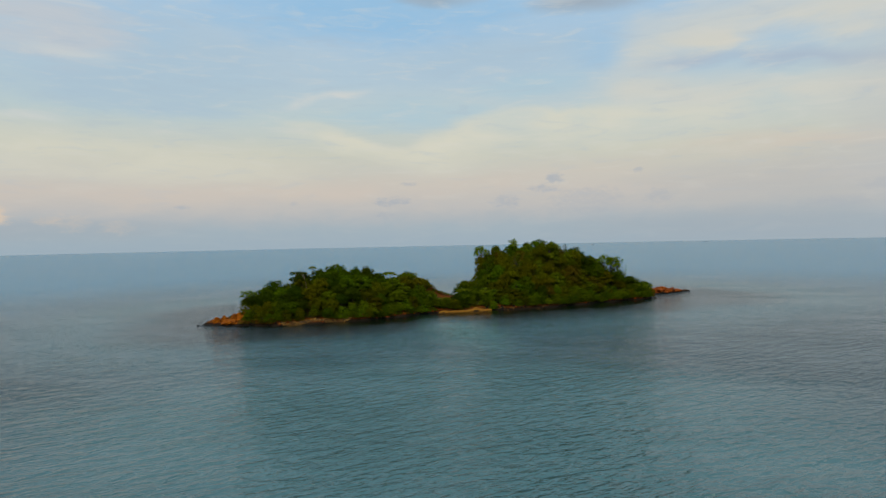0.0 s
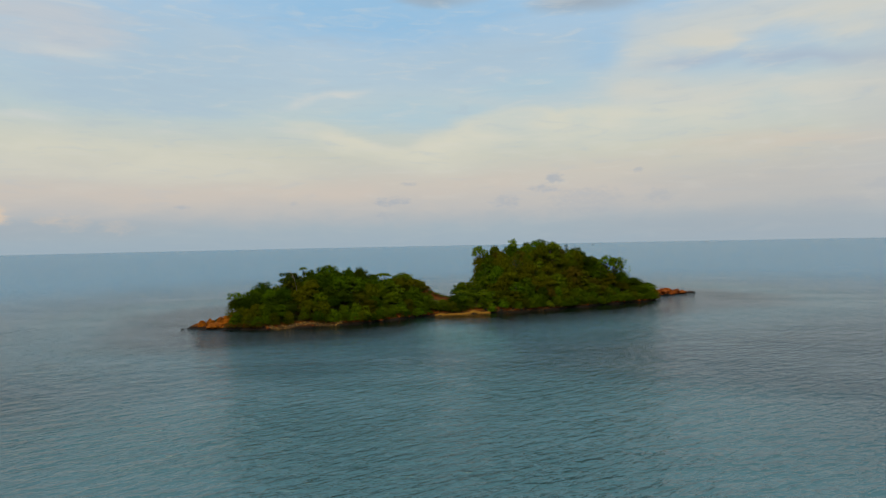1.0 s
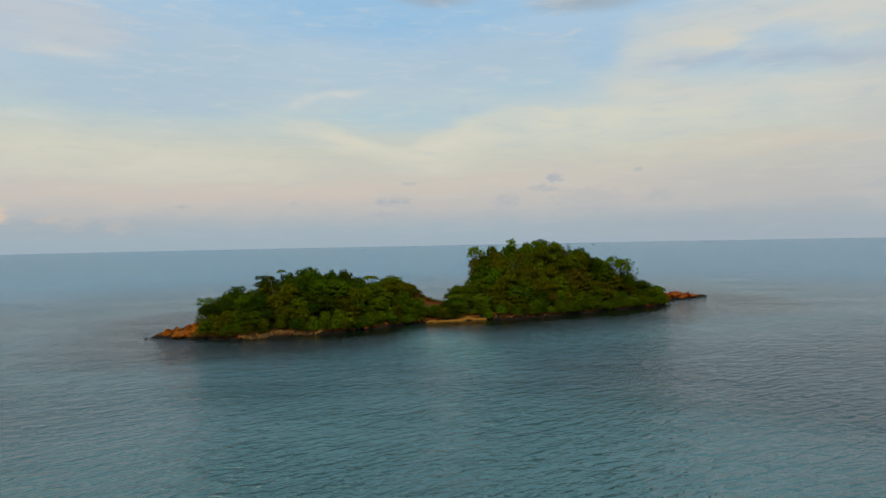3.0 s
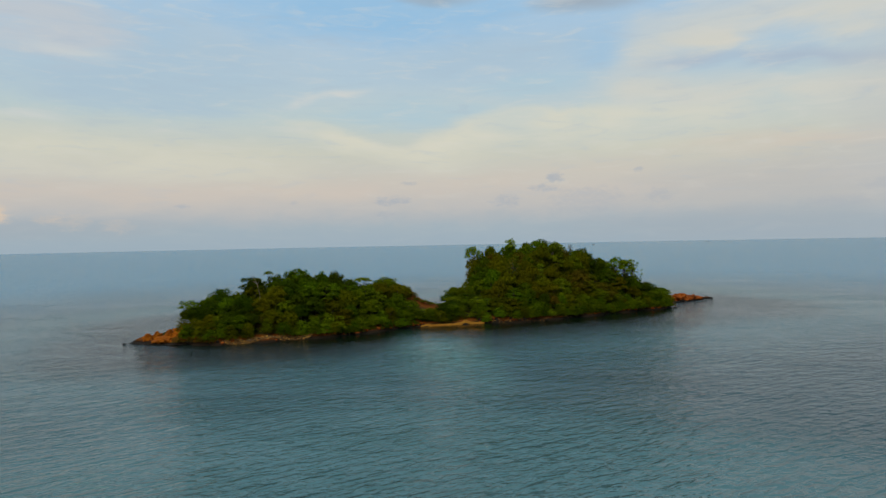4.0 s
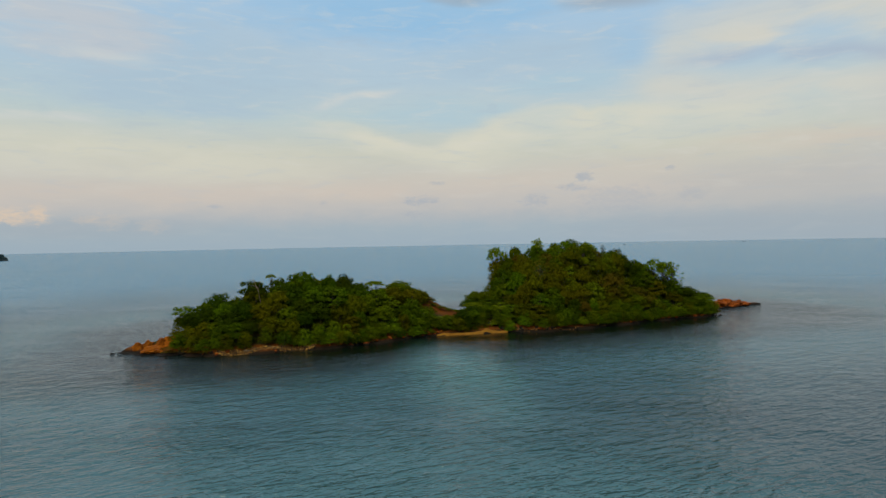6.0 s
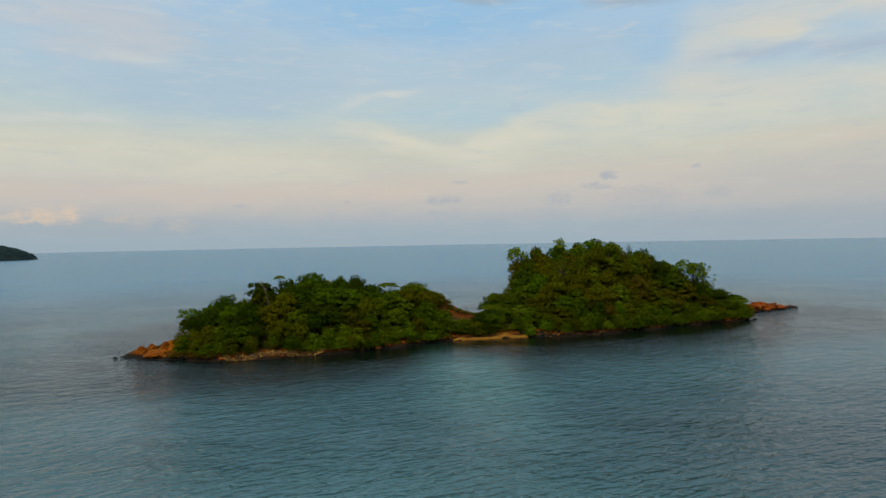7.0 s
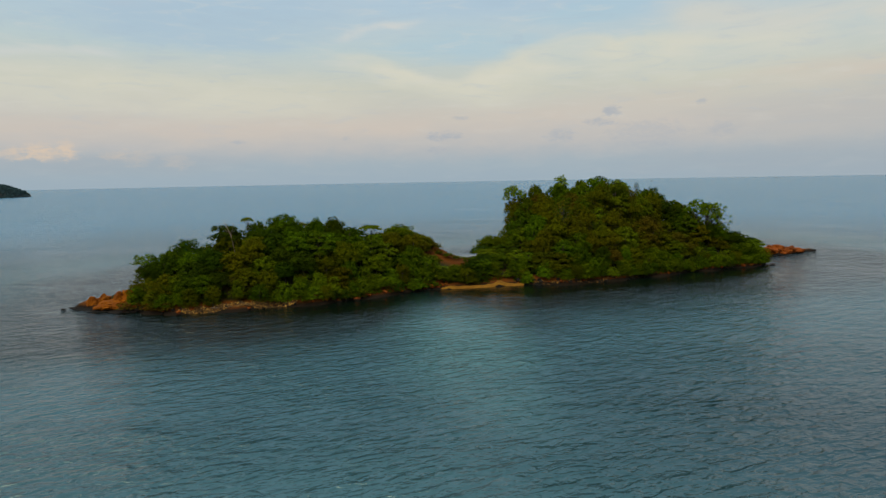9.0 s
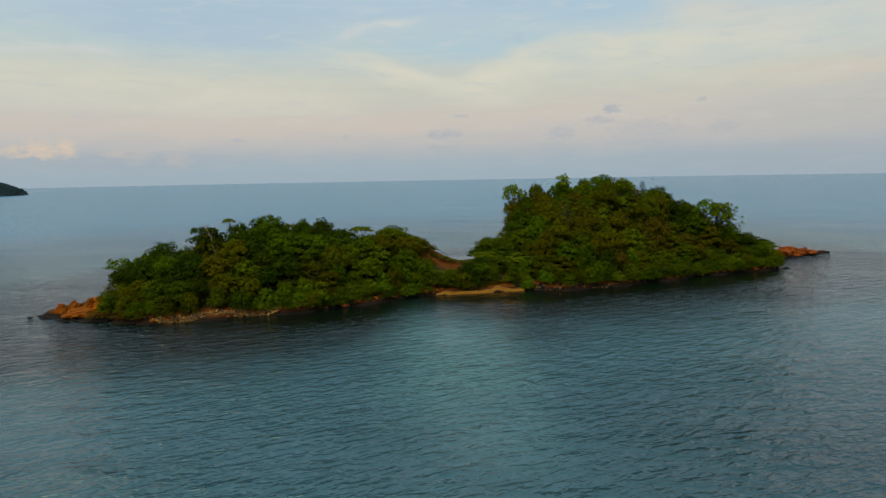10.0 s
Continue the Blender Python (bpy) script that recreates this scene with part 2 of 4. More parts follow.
def sea_material():
    m, n, s = material("sea_water")
    pos = n.add("ShaderNodeNewGeometry").outputs["Position"]
    wide = n.noise(n.mapping(pos, (0.010, 0.022, 1), -14), 1.0, 3, 0.5, 0.4)
    tint = n.blend(n.span(wide, 0.35, 0.65), (0.0060, 0.026, 0.036), (0.0080, 0.032, 0.044))
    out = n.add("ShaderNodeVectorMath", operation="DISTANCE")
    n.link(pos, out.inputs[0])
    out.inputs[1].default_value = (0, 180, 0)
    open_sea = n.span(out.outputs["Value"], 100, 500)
    tint = n.blend(open_sea, tint, (0.036, 0.134, 0.230))  # bluer and paler far out, the higher sky's reflection put into the colour
    # distance off the island, along its length
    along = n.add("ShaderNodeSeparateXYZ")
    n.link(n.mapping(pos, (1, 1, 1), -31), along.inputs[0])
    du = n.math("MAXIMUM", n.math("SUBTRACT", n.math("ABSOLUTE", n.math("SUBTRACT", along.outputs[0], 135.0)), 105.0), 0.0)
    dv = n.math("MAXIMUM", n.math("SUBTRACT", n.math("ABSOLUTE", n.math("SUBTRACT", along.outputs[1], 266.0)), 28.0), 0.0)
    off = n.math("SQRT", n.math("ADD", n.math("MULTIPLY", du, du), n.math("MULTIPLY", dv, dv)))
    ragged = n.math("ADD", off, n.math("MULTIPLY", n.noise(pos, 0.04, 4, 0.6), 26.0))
    bank = n.add("ShaderNodeVectorMath", operation="DISTANCE")
    n.link(n.mapping(pos, (0.9, 1, 1)), bank.inputs[0])
    bank.inputs[1].default_value = (-14, 99, 0)
    pale_patch = n.span(n.math("ADD", bank.outputs["Value"], n.math("MULTIPLY", wide, 50.0)), 118, 58)
    tint = n.blend(pale_patch, tint, (0.038, 0.100, 0.122))  # paler teal patch off the near shore
    tint = n.blend(n.span(ragged, 122, 70), tint, (0.028, 0.078, 0.100))  # brightness of mirrored sky put into the colour, round the island
    # the island's dark mirror image, put into the colour close to the shore
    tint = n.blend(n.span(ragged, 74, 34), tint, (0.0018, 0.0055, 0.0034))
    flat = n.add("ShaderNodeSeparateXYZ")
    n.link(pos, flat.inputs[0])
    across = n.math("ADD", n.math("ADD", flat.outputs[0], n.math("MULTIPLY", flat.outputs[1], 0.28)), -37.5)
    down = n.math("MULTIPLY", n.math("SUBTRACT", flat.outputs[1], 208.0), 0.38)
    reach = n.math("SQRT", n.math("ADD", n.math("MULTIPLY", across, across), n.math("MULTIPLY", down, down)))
    sky_streak = n.span(n.math("ADD", reach, n.math("MULTIPLY", n.noise(pos, 0.05, 4, 0.6), 12.0)), 26, 8, 0.0, 0.8)
    tint = n.blend(sky_streak, tint, (0.060, 0.150, 0.165))  # sky mirrored through the saddle gap, put into the water colour
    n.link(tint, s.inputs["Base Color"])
    s.inputs["IOR"].default_value = 1.45
    # reflections tinted by colour, adding blue of the higher sky
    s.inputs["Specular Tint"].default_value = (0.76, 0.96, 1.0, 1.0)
    # countless small ripples blur what the surface mirrors; a little calmer close under the shore
    lee = n.math("MULTIPLY", n.span(off, 31, 8), n.span(n.math("ABSOLUTE", n.math("SUBTRACT", along.outputs[0], 135.0)), 92, 66))
    n.link(n.math("SUBTRACT", n.span(out.outputs["Value"], 120, 420, 0.13, 0.26), n.math("MULTIPLY", lee, 0.05)), s.inputs["Roughness"])
    turned = n.mapping(pos, (1, 1, 1), -35)
    crossed = n.mapping(pos, (1, 1, 1), -8)
    wavelet = n.noise(n.mapping(turned, (0.60, 1.20, 1)), 1.0, 2, 0.5, 0.5)
    chop = n.noise(n.mapping(crossed, (1.3, 2.3, 1), 0, (7, 3, 0)), 1.0, 2, 0.5, 0.4)
    crest = n.math("POWER", n.noise(n.mapping(turned, (0.24, 0.60, 1), 0, (5, 1, 0)), 1.0, 2, 0.5, 0.6), 2.4)
    roll = n.noise(n.mapping(turned, (0.14, 0.27, 1), 0, (2, 9, 0)), 1.0, 2, 0.5, 0.3)
    sharp = n.math("POWER", wavelet, 2.4)
    gusts = n.span(n.noise(n.mapping(pos, (0.014, 0.034, 1), -12, (3, 1, 0)), 1.0, 3, 0.55), 0.3, 0.7, 0.55, 1.3)
    wind = n.math("MULTIPLY", gusts, n.math("SUBTRACT", 1.0, n.math("MULTIPLY", lee, 0.86)))
    ripples = n.math("ADD", n.math("ADD", n.math("ADD", n.math("MULTIPLY", sharp, 0.85), n.math("MULTIPLY", crest, 1.7)), n.math("MULTIPLY", chop, 0.2)), n.math("MULTIPLY", roll, n.span(out.outputs["Value"], 90, 300, 0.8, 1.7)))
    bump(n, s, n.math("MULTIPLY", ripples, wind), 1.0, 0.70)
    return m


def leaf_material(name, light, dark, dry):
    m, n, s = material(name)
    geo = n.add("ShaderNodeNewGeometry")
    info = n.add("ShaderNodeObjectInfo")
    coord = n.add("ShaderNodeTexCoord").outputs["Object"]
    patch = n.noise(coord, 0.45, 3, 0.6)
    one = n.blend(n.span(patch, 0.3, 0.7), dark, light)
    two = n.blend(n.math("MULTIPLY", n.math("POWER", geo.outputs["Random Per Island"], 3.0), 0.5), one, dry)
    hue = n.add("ShaderNodeHueSaturation")
    n.link(n.span(info.outputs["Random"], 0, 1, 0.475, 0.515, False), hue.inputs["Hue"])
    n.link(n.span(n.math("FRACT", n.math("MULTIPLY", info.outputs["Random"], 7.3)), 0, 1, 0.74, 1.26, False), hue.inputs["Value"])
    n.link(two, hue.inputs["Color"])
    n.link(hue.outputs[0], s.inputs["Base Color"])
    s.inputs["Roughness"].default_value = 0.9
    s.inputs["Specular IOR Level"].default_value = 0.02
    thin = n.add("ShaderNodeBsdfTranslucent")
    n.link(hue.outputs[0], thin.inputs[0])
    mix = n.add("ShaderNodeMixShader")
    mix.inputs[0].default_value = 0.26
    n.link(s.outputs[0], mix.inputs[1])
    n.link(thin.outputs[0], mix.inputs[2])
    n.link(mix.outputs[0], m.node_tree.nodes["Material Output"].inputs[0])
    return m


def bark_material(name, a, b):
    m, n, s = material(name)
    coord = n.add("ShaderNodeTexCoord").outputs["Object"]
    streak = n.noise(n.mapping(coord, (3, 3, 0.5)), 1.5, 4, 0.6)
    n.link(n.blend(streak, a, b), s.inputs["Base Color"])
    s.inputs["Roughness"].default_value = 0.9
    bump(n, s, streak, 0.6, 0.05)
    return m


def soil_material():
    m, n, s = material("red_soil_and_rock")
    geo = n.add("ShaderNodeNewGeometry")
    pos = geo.outputs["Position"]
    big, small = n.noise(pos, 0.12, 4, 0.6), n.noise(pos, 1.1, 5, 0.65)
    base = n.blend(n.span(big, 0.35, 0.65), (0.085, 0.023, 0.002), (0.095, 0.032, 0.003))
    base = n.blend(n.span(small, 0.45, 0.75, 0, 0.7), base, (0.10, 0.032, 0.010))
    sep = n.add("ShaderNodeSeparateXYZ")
    n.link(pos, sep.inputs[0])
    level = n.math("ADD", sep.outputs[2], n.math("MULTIPLY", small, 0.5))
    bare = n.add("ShaderNodeVectorMath", operation="DISTANCE")
    n.link(n.mapping(pos, (1, 1, 0)), bare.inputs[0])
    bare.inputs[1].default_value = (-39, 285, 0)
    litter = n.math("MULTIPLY", n.span(level, 1.9, 2.6), n.span(bare.outputs["Value"], 12, 16))
    base = n.blend(n.math("MULTIPLY", litter, n.span(big, 0.3, 0.5, 0.75, 1.0)), base, (0.022, 0.024, 0.006))  # leaf litter and undergrowth
    base = n.blend(n.span(level, 1.4, 0.7), base, (0.012, 0.008, 0.005))  # tide-stained foot, darkened higher up for the foliage's painted shade
    n.link(base, s.inputs["Base Color"])
    s.inputs["Roughness"].default_value = 0.95
    s.inputs["Specular IOR Level"].default_value = 0.08
    bump(n, s, n.math("ADD", small, n.math("MULTIPLY", big, 2.0)), 0.8, 0.25)
    return m


def rock_material(name, a, b, c, tide=True):
    m, n, s = material(name)
    geo, info = n.add("ShaderNodeNewGeometry"), n.add("ShaderNodeObjectInfo")
    pos = geo.outputs["Position"]
    big, small = n.noise(pos, 0.5, 5, 0.65, 0.5), n.noise(pos, 3.0, 5, 0.65)
    base = n.blend(n.span(big, 0.35, 0.65), a, b)
    base = n.blend(n.span(small, 0.5, 0.8, 0, 0.8), base, c)
    hue = n.add("ShaderNodeHueSaturation")
    n.link(n.span(info.outputs["Random"], 0, 1, 0.65, 1.3, False), hue.inputs["Value"])
    n.link(base, hue.inputs["Color"])
    base = hue.outputs[0]
    if tide:
        sep = n.add("ShaderNodeSeparateXYZ")
        n.link(pos, sep.inputs[0])
        level = n.math("ADD", sep.outputs[2], n.math("MULTIPLY", small, 0.5))
        base = n.blend(n.span(level, 1.0, 0.5), base, (0.012, 0.009, 0.006))
    n.link(base, s.inputs["Base Color"])
    s.inputs["Roughness"].default_value = 0.9
    s.inputs["Specular IOR Level"].default_value = 0.1
    bump(n, s, n.math("ADD", n.math("MULTIPLY", big, 1.5), small), 0.9, 0.2)
    return m


def plain_material(name, colour, rough=0.6):
    m, n, s = material(name)
    coord = n.add("ShaderNodeTexCoord").outputs["Object"]
    n.link(n.blend(n.noise(coord, 2.0, 4), colour, [c * 0.6 for c in colour]), s.inputs["Base Color"])
    s.inputs["Roughness"].default_value = rough
    return m


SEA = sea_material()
LEAF = {
    "mid": leaf_material("leaf_mid_green", (0.0660, 0.1100, 0.0016), (0.0320, 0.0610, 0.0013), (0.0852, 0.0920, 0.0017)),
    "light": leaf_material("leaf_light_green", (0.0900, 0.1480, 0.0030), (0.0480, 0.0840, 0.0020), (0.1230, 0.1500, 0.0040)),
    "dark": leaf_material("leaf_dark_green", (0.0350, 0.0610, 0.0018), (0.0175, 0.0335, 0.0012), (0.0459, 0.0613, 0.0017)),
    "olive": leaf_material("leaf_olive", (0.0860, 0.0930, 0.0012), (0.0470, 0.0580, 0.0012), (0.1049, 0.0805, 0.0017)),
    "bright": leaf_material("leaf_bright_green", (0.140, 0.210, 0.006), (0.085, 0.140, 0.004), (0.170, 0.200, 0.008)),
    # blue haze of the distance put into the leaf colour
    "far": leaf_material("leaf_far_haze", (0.045, 0.075, 0.088), (0.032, 0.056, 0.068), (0.052, 0.075, 0.078)),
    "brown": leaf_material("leaf_brownish", (0.0880, 0.0740, 0.0040), (0.0500, 0.0500, 0.0030), (0.1080, 0.0740, 0.0060)),
}
BARK = bark_material("bark", (0.022, 0.016, 0.009), (0.050, 0.038, 0.022))
PALE_BARK = bark_material("weathered_wood", (0.20, 0.15, 0.10), (0.11, 0.08, 0.05))
SOIL = soil_material()
ORANGE_ROCK = rock_material("orange_rock", (0.24, 0.072, 0.003), (0.15, 0.040, 0.002), (0.05, 0.016, 0.003))
RED_ROCK = rock_material("red_rock", (0.19, 0.047, 0.006), (0.12, 0.029, 0.004), (0.055, 0.016, 0.004))
DARK_ROCK = rock_material("wet_dark_rock", (0.015, 0.012, 0.010), (0.009, 0.008, 0.007), (0.025, 0.02, 0.014), False)
BEACH_STONE = rock_material("beach_stone", (0.15, 0.058, 0.007), (0.10, 0.036, 0.005), (0.20, 0.10, 0.02), False)
GREY_ROCK = rock_material("grey_rock", (0.030, 0.036, 0.040), (0.020, 0.025, 0.028), (0.05, 0.05, 0.05), False)
SAND = rock_material("dry_sand", (0.20, 0.096, 0.010), (0.15, 0.068, 0.008), (0.08, 0.032, 0.006), False)


# ---------------------------------------------------------------- helpers for meshes
def mesh_object(name, verts, faces, mat, parent=None, label="", smooth=False):
    me = bpy.data.meshes.new(name)
    me.from_pydata([tuple(v) for v in verts], [], [tuple(f) for f in faces])
    me.materials.append(mat)
    if smooth:
        me.polygons.foreach_set("use_smooth", [True] * len(me.polygons))
    me.update()
    ob = new(name, me)
    if parent:
        ob.parent = parent
    if label:
        ob["label"] = label
    return ob


def tube(points, radii, sides=6):
    """Verts and faces of a tapered tube along the points."""
    verts, faces = [], []
    for k, (p, r) in enumerate(zip(points, radii)):
        p = Vector(p)
        ahead = (Vector(points[min(k + 1, len(points) - 1)]) - Vector(points[max(k - 1, 0)])).normalized()
        u = ahead.orthogonal().normalized()
        v = ahead.cross(u)
        for j in range(sides):
            t = 2 * math.pi * j / sides
            verts.append(p + (u * math.cos(t) + v * math.sin(t)) * r)
    for k in range(len(points) - 1):
        for j in range(sides):
            q = (j + 1) % sides
            faces.append((k * sides + j, k * sides + q, (k + 1) * sides + q, (k + 1) * sides + j))
    faces.append(tuple(range(sides))[::-1])
    faces.append(tuple(range((len(points) - 1) * sides, len(points) * sides)))
    return verts, faces


def join(pieces):
    verts, faces = [], []
    for v, f in pieces:
        base = len(verts)
        verts += v
        faces += [tuple(i + base for i in face) for face in f]
    return verts, faces


# ---------------------------------------------------------------- the sea
def build_sea():
    """One sheet: a fine grid where the flight passes near, widening to a disc at the horizon, with small wind waves."""
    def axis(lo, hi, step, mid):
        inner = np.arange(lo, hi, step)
        up = mid + (hi - mid) * (4950 / (hi - mid)) ** np.linspace(0, 1, 60)
        down = mid - (mid - lo) * (4950 / (mid - lo)) ** np.linspace(0, 1, 60)
        return np.concatenate([down[:0:-1], inner, up])

    ax, ay = axis(-165, 135, 1.5, 0), axis(48, 290, 1.0, 180)
    gx, gy = np.meshgrid(ax, ay - 180)
    m, r = np.maximum(abs(gx), abs(gy)), np.hypot(gx, gy) + 1e-9
    k = 1 + np.clip((m - 300) / 1500, 0, 1) * (m / r - 1)
    px, py = gx * k, gy * k + 180
    rng = np.random.default_rng(2)
    z = np.zeros_like(px)
    for j in range(22):
        length = 3.2 * 2.8 ** (j / 21)
        way = radians(116 + rng.normal(0, 24))
        wave = 2 * math.pi / length
        gust = 1 + 0.6 * np.sin(px * rng.uniform(0.02, 0.06) + py * rng.uniform(0.02, 0.06) + rng.uniform(0, 6.28))
        z += gust * 0.006 / wave * np.sin(wave * (px * math.cos(way) + py * math.sin(way)) + rng.uniform(0, 6.28))
    lull = np.clip((px + 165) / 40, 0, 1) * np.clip((135 - px) / 40, 0, 1) * np.clip((py - 49) / 12, 0, 1) * np.clip((290 - py) / 40, 0, 1)
    z *= lull * np.clip(-inside(px, py) / 70, 0.35, 1.0)
    rows, cols = px.shape
    verts = np.stack([px, py, z], -1).reshape(-1, 3).tolist()
    idx = np.arange(rows * cols).reshape(rows, cols)
    faces = np.stack([idx[:-1, :-1], idx[:-1, 1:], idx[1:, 1:], idx[1:, :-1]], -1).reshape(-1, 4).tolist()
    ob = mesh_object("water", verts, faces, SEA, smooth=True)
    tagged(ob, "calm blue-green sea with small wind ripples reaching the horizon", "sea", kind="structure")



# ---------------------------------------------------------------- the island's ground
SPINE = [(-118, 226.5, 3.5), (-106, 231, 11), (-93, 239, 19.3), (-72, 254, 22), (-48, 274, 18), (-33, 282, 20), (-10, 300, 31), (10, 318, 34),
         (36, 318, 18.5), (53, 322, 12.5), (67, 342, 4.5), (82, 352, 3.0), (90, 357, 1.0)]


def inside(x, y):
    """How far (x, y) lies inside the shore, in metres; negative in the water."""
    best = -1e9
    for (ax, ay, ar), (bx, by, br) in zip(SPINE, SPINE[1:]):
        dx, dy = bx - ax, by - ay
        t = np.clip(((x - ax) * dx + (y - ay) * dy) / (dx * dx + dy * dy), 0, 1)
        d = ar + (br - ar) * t - np.hypot(x - ax - dx * t, y - ay - dy * t)
        best = np.maximum(best, d)
    return best


def hump(x, y, cx, cy, sx, sy, turn):
    c, s = math.cos(radians(turn)), math.sin(radians(turn))
    u, v = (x - cx) * c + (y - cy) * s, -(x - cx) * s + (y - cy) * c
    return np.exp(-(u / sx) ** 2 - (v / sy) ** 2)


def ground(x, y):
    """Height of the island's ground."""
    d = inside(x, y) + 0.9 * np.sin(x * 0.31 + y * 0.17) + 0.6 * np.sin(x * 0.73 - y * 0.41)
    shelf = np.where(d > 0, 1.5 * (1 - np.exp(-np.maximum(d, 0) / 1.6)), d * 0.35)
    rise = np.clip((d - 1.5) / 9, 0, 1)
    rise = rise * rise * (3 - 2 * rise)
    hill = (7.0 * hump(x, y, -78, 250, 30, 15, 38) + 7.5 * hump(x, y, -48, 279, 13, 12, 38) + 14.5 * hump(x, y, 8, 321, 25, 22, 30)
            + 5.0 * hump(x, y, 38, 319, 18, 12, 10) + 1.6)
    rough = 0.25 * np.sin(x * 1.3 + 2 * np.sin(y * 0.9)) + 0.2 * np.sin(y * 1.7 + x * 0.6)
    return shelf + rise * hill + rough * np.clip(d / 3, 0, 1)


def build_island():
    step = 1.5
    xs, ys = np.arange(-132, 104, step), np.arange(206, 376, step)
    gx, gy = np.meshgrid(xs, ys)
    gz = np.maximum(ground(gx, gy), -3)
    keep = gz > -2.2
    idx = -np.ones(gx.shape, int)
    idx[keep] = np.arange(keep.sum())
    verts = np.stack([gx[keep], gy[keep], gz[keep]], -1).tolist()
    quads = np.stack([idx[:-1, :-1], idx[:-1, 1:], idx[1:, 1:], idx[1:, :-1]], -1).reshape(-1, 4)
    faces = quads[(quads >= 0).all(1)].tolist()
    ob = mesh_object("ground", verts, faces, SOIL, smooth=True)
    tagged(ob, "reddish-brown soil and rock of a small wooded island", "island", kind="structure")


build_island()
build_sea()

# ---------------------------------------------------------------- trees
LEAF_SHAPE = np.array([(-0.42, -0.42, 0.04), (0.42, -0.30, 0.04), (0.05, 0.62, -0.08)])


def foliage(rng, clumps, leaf, density, spread=0.55):
    """Leaf verts and faces on the shells of the clumps: x, y, z, radius, flatness, upward bias.
    Leaves face outwards from their clump and from the crown as a whole."""
    mid = np.mean([c[:3] for c in clumps], axis=0)
    out = []
    for cx, cy, cz, r, flat, up in clumps:
        n = max(5, int(density * r * r))
        d = rng.normal(size=(n, 3))
        d /= np.linalg.norm(d, axis=1, keepdims=True)
        d[:, 2] = np.where(d[:, 2] < -0.55, -d[:, 2], d[:, 2])
        shell = r * rng.uniform(0.55, 1.15, (n, 1))
        pos = d * shell * [1, 1, flat] + [cx, cy, cz]
        away = (pos - mid) * [1, 1, 0.8]
        away /= np.linalg.norm(away, axis=1, keepdims=True) + 1e-9
        nor = d * 0.42 + away * 0.75 + [0, 0, up] + rng.normal(scale=spread, size=(n, 3))
        nor /= np.linalg.norm(nor, axis=1, keepdims=True)
        side = np.cross(nor, rng.normal(size=(n, 3)))
        side /= np.linalg.norm(side, axis=1, keepdims=True) + 1e-9
        tip = np.cross(nor, side)
        s = LEAF_SHAPE[None] * leaf * rng.uniform(0.6, 1.4, (n, 1, 1))
        out.append(pos[:, None] + s[..., 0:1] * side[:, None] + s[..., 1:2] * tip[:, None] + s[..., 2:3] * nor[:, None])
    v = np.concatenate(out).reshape(-1, 3)
    return v.tolist(), np.arange(len(v)).reshape(-1, 3).tolist()


def limbs(rng, fork, tips, trunk_r, sway=0.5):
    """A trunk from below ground up to the fork, and limbs from it to the tips."""
    fx, fy, fz = fork
    pieces = [tube([(0, 0, -1.2), (0.1, 0, fz * 0.3), (fx * 0.5, fy * 0.5, fz * 0.65), fork], [trunk_r * 1.25, trunk_r, trunk_r * 0.85, trunk_r * 0.7], 7)]
    for tx, ty, tz in tips:
        k = rng.uniform(0.55, 1.0)
        start = Vector((fx * k, fy * k, fz * k))
        end = Vector((tx, ty, tz))
        mid = start.lerp(end, 0.5) + Vector((rng.uniform(-sway, sway), rng.uniform(-sway, sway), rng.uniform(0.0, sway)))
        r = trunk_r * 0.45
        pieces.append(tube([start, mid, end], [r, r * 0.6, r * 0.2], 5))
    return join(pieces)


def lobe(rng, x, y, z, big, per, flat=0.85, up=0.3, low=-0.45):
    """Clumps over the outer side of one rounded lobe of a crown."""
    out = []
    for k in range(per):
        q = low + (1 - low) * (k + rng.uniform(0.2, 0.8)) / per
        a, c = k * 2.39996 + rng.uniform(-0.5, 0.5), math.sqrt(max(0.0, 1 - q * q))
        rr = big * rng.uniform(0.72, 1.1)
        out.append((x + rr * c * math.cos(a), y + rr * c * math.sin(a), z + rr * q * flat, big * rng.uniform(0.3, 0.52), flat, up))
    return out


def ring(rng, n, reach, z, big, per, **more):
    """Lobes round the stem at one height."""
    out, off = [], rng.uniform(0, 6.28)
    for k in range(n):
        a, rr = off + k * 6.2832 / n + rng.uniform(-0.3, 0.3), reach * rng.uniform(0.8, 1.12)
        out += lobe(rng, rr * math.cos(a), rr * math.sin(a), z + rng.uniform(-0.6, 0.6), big * rng.uniform(0.78, 1.2), per, **more)
    return out


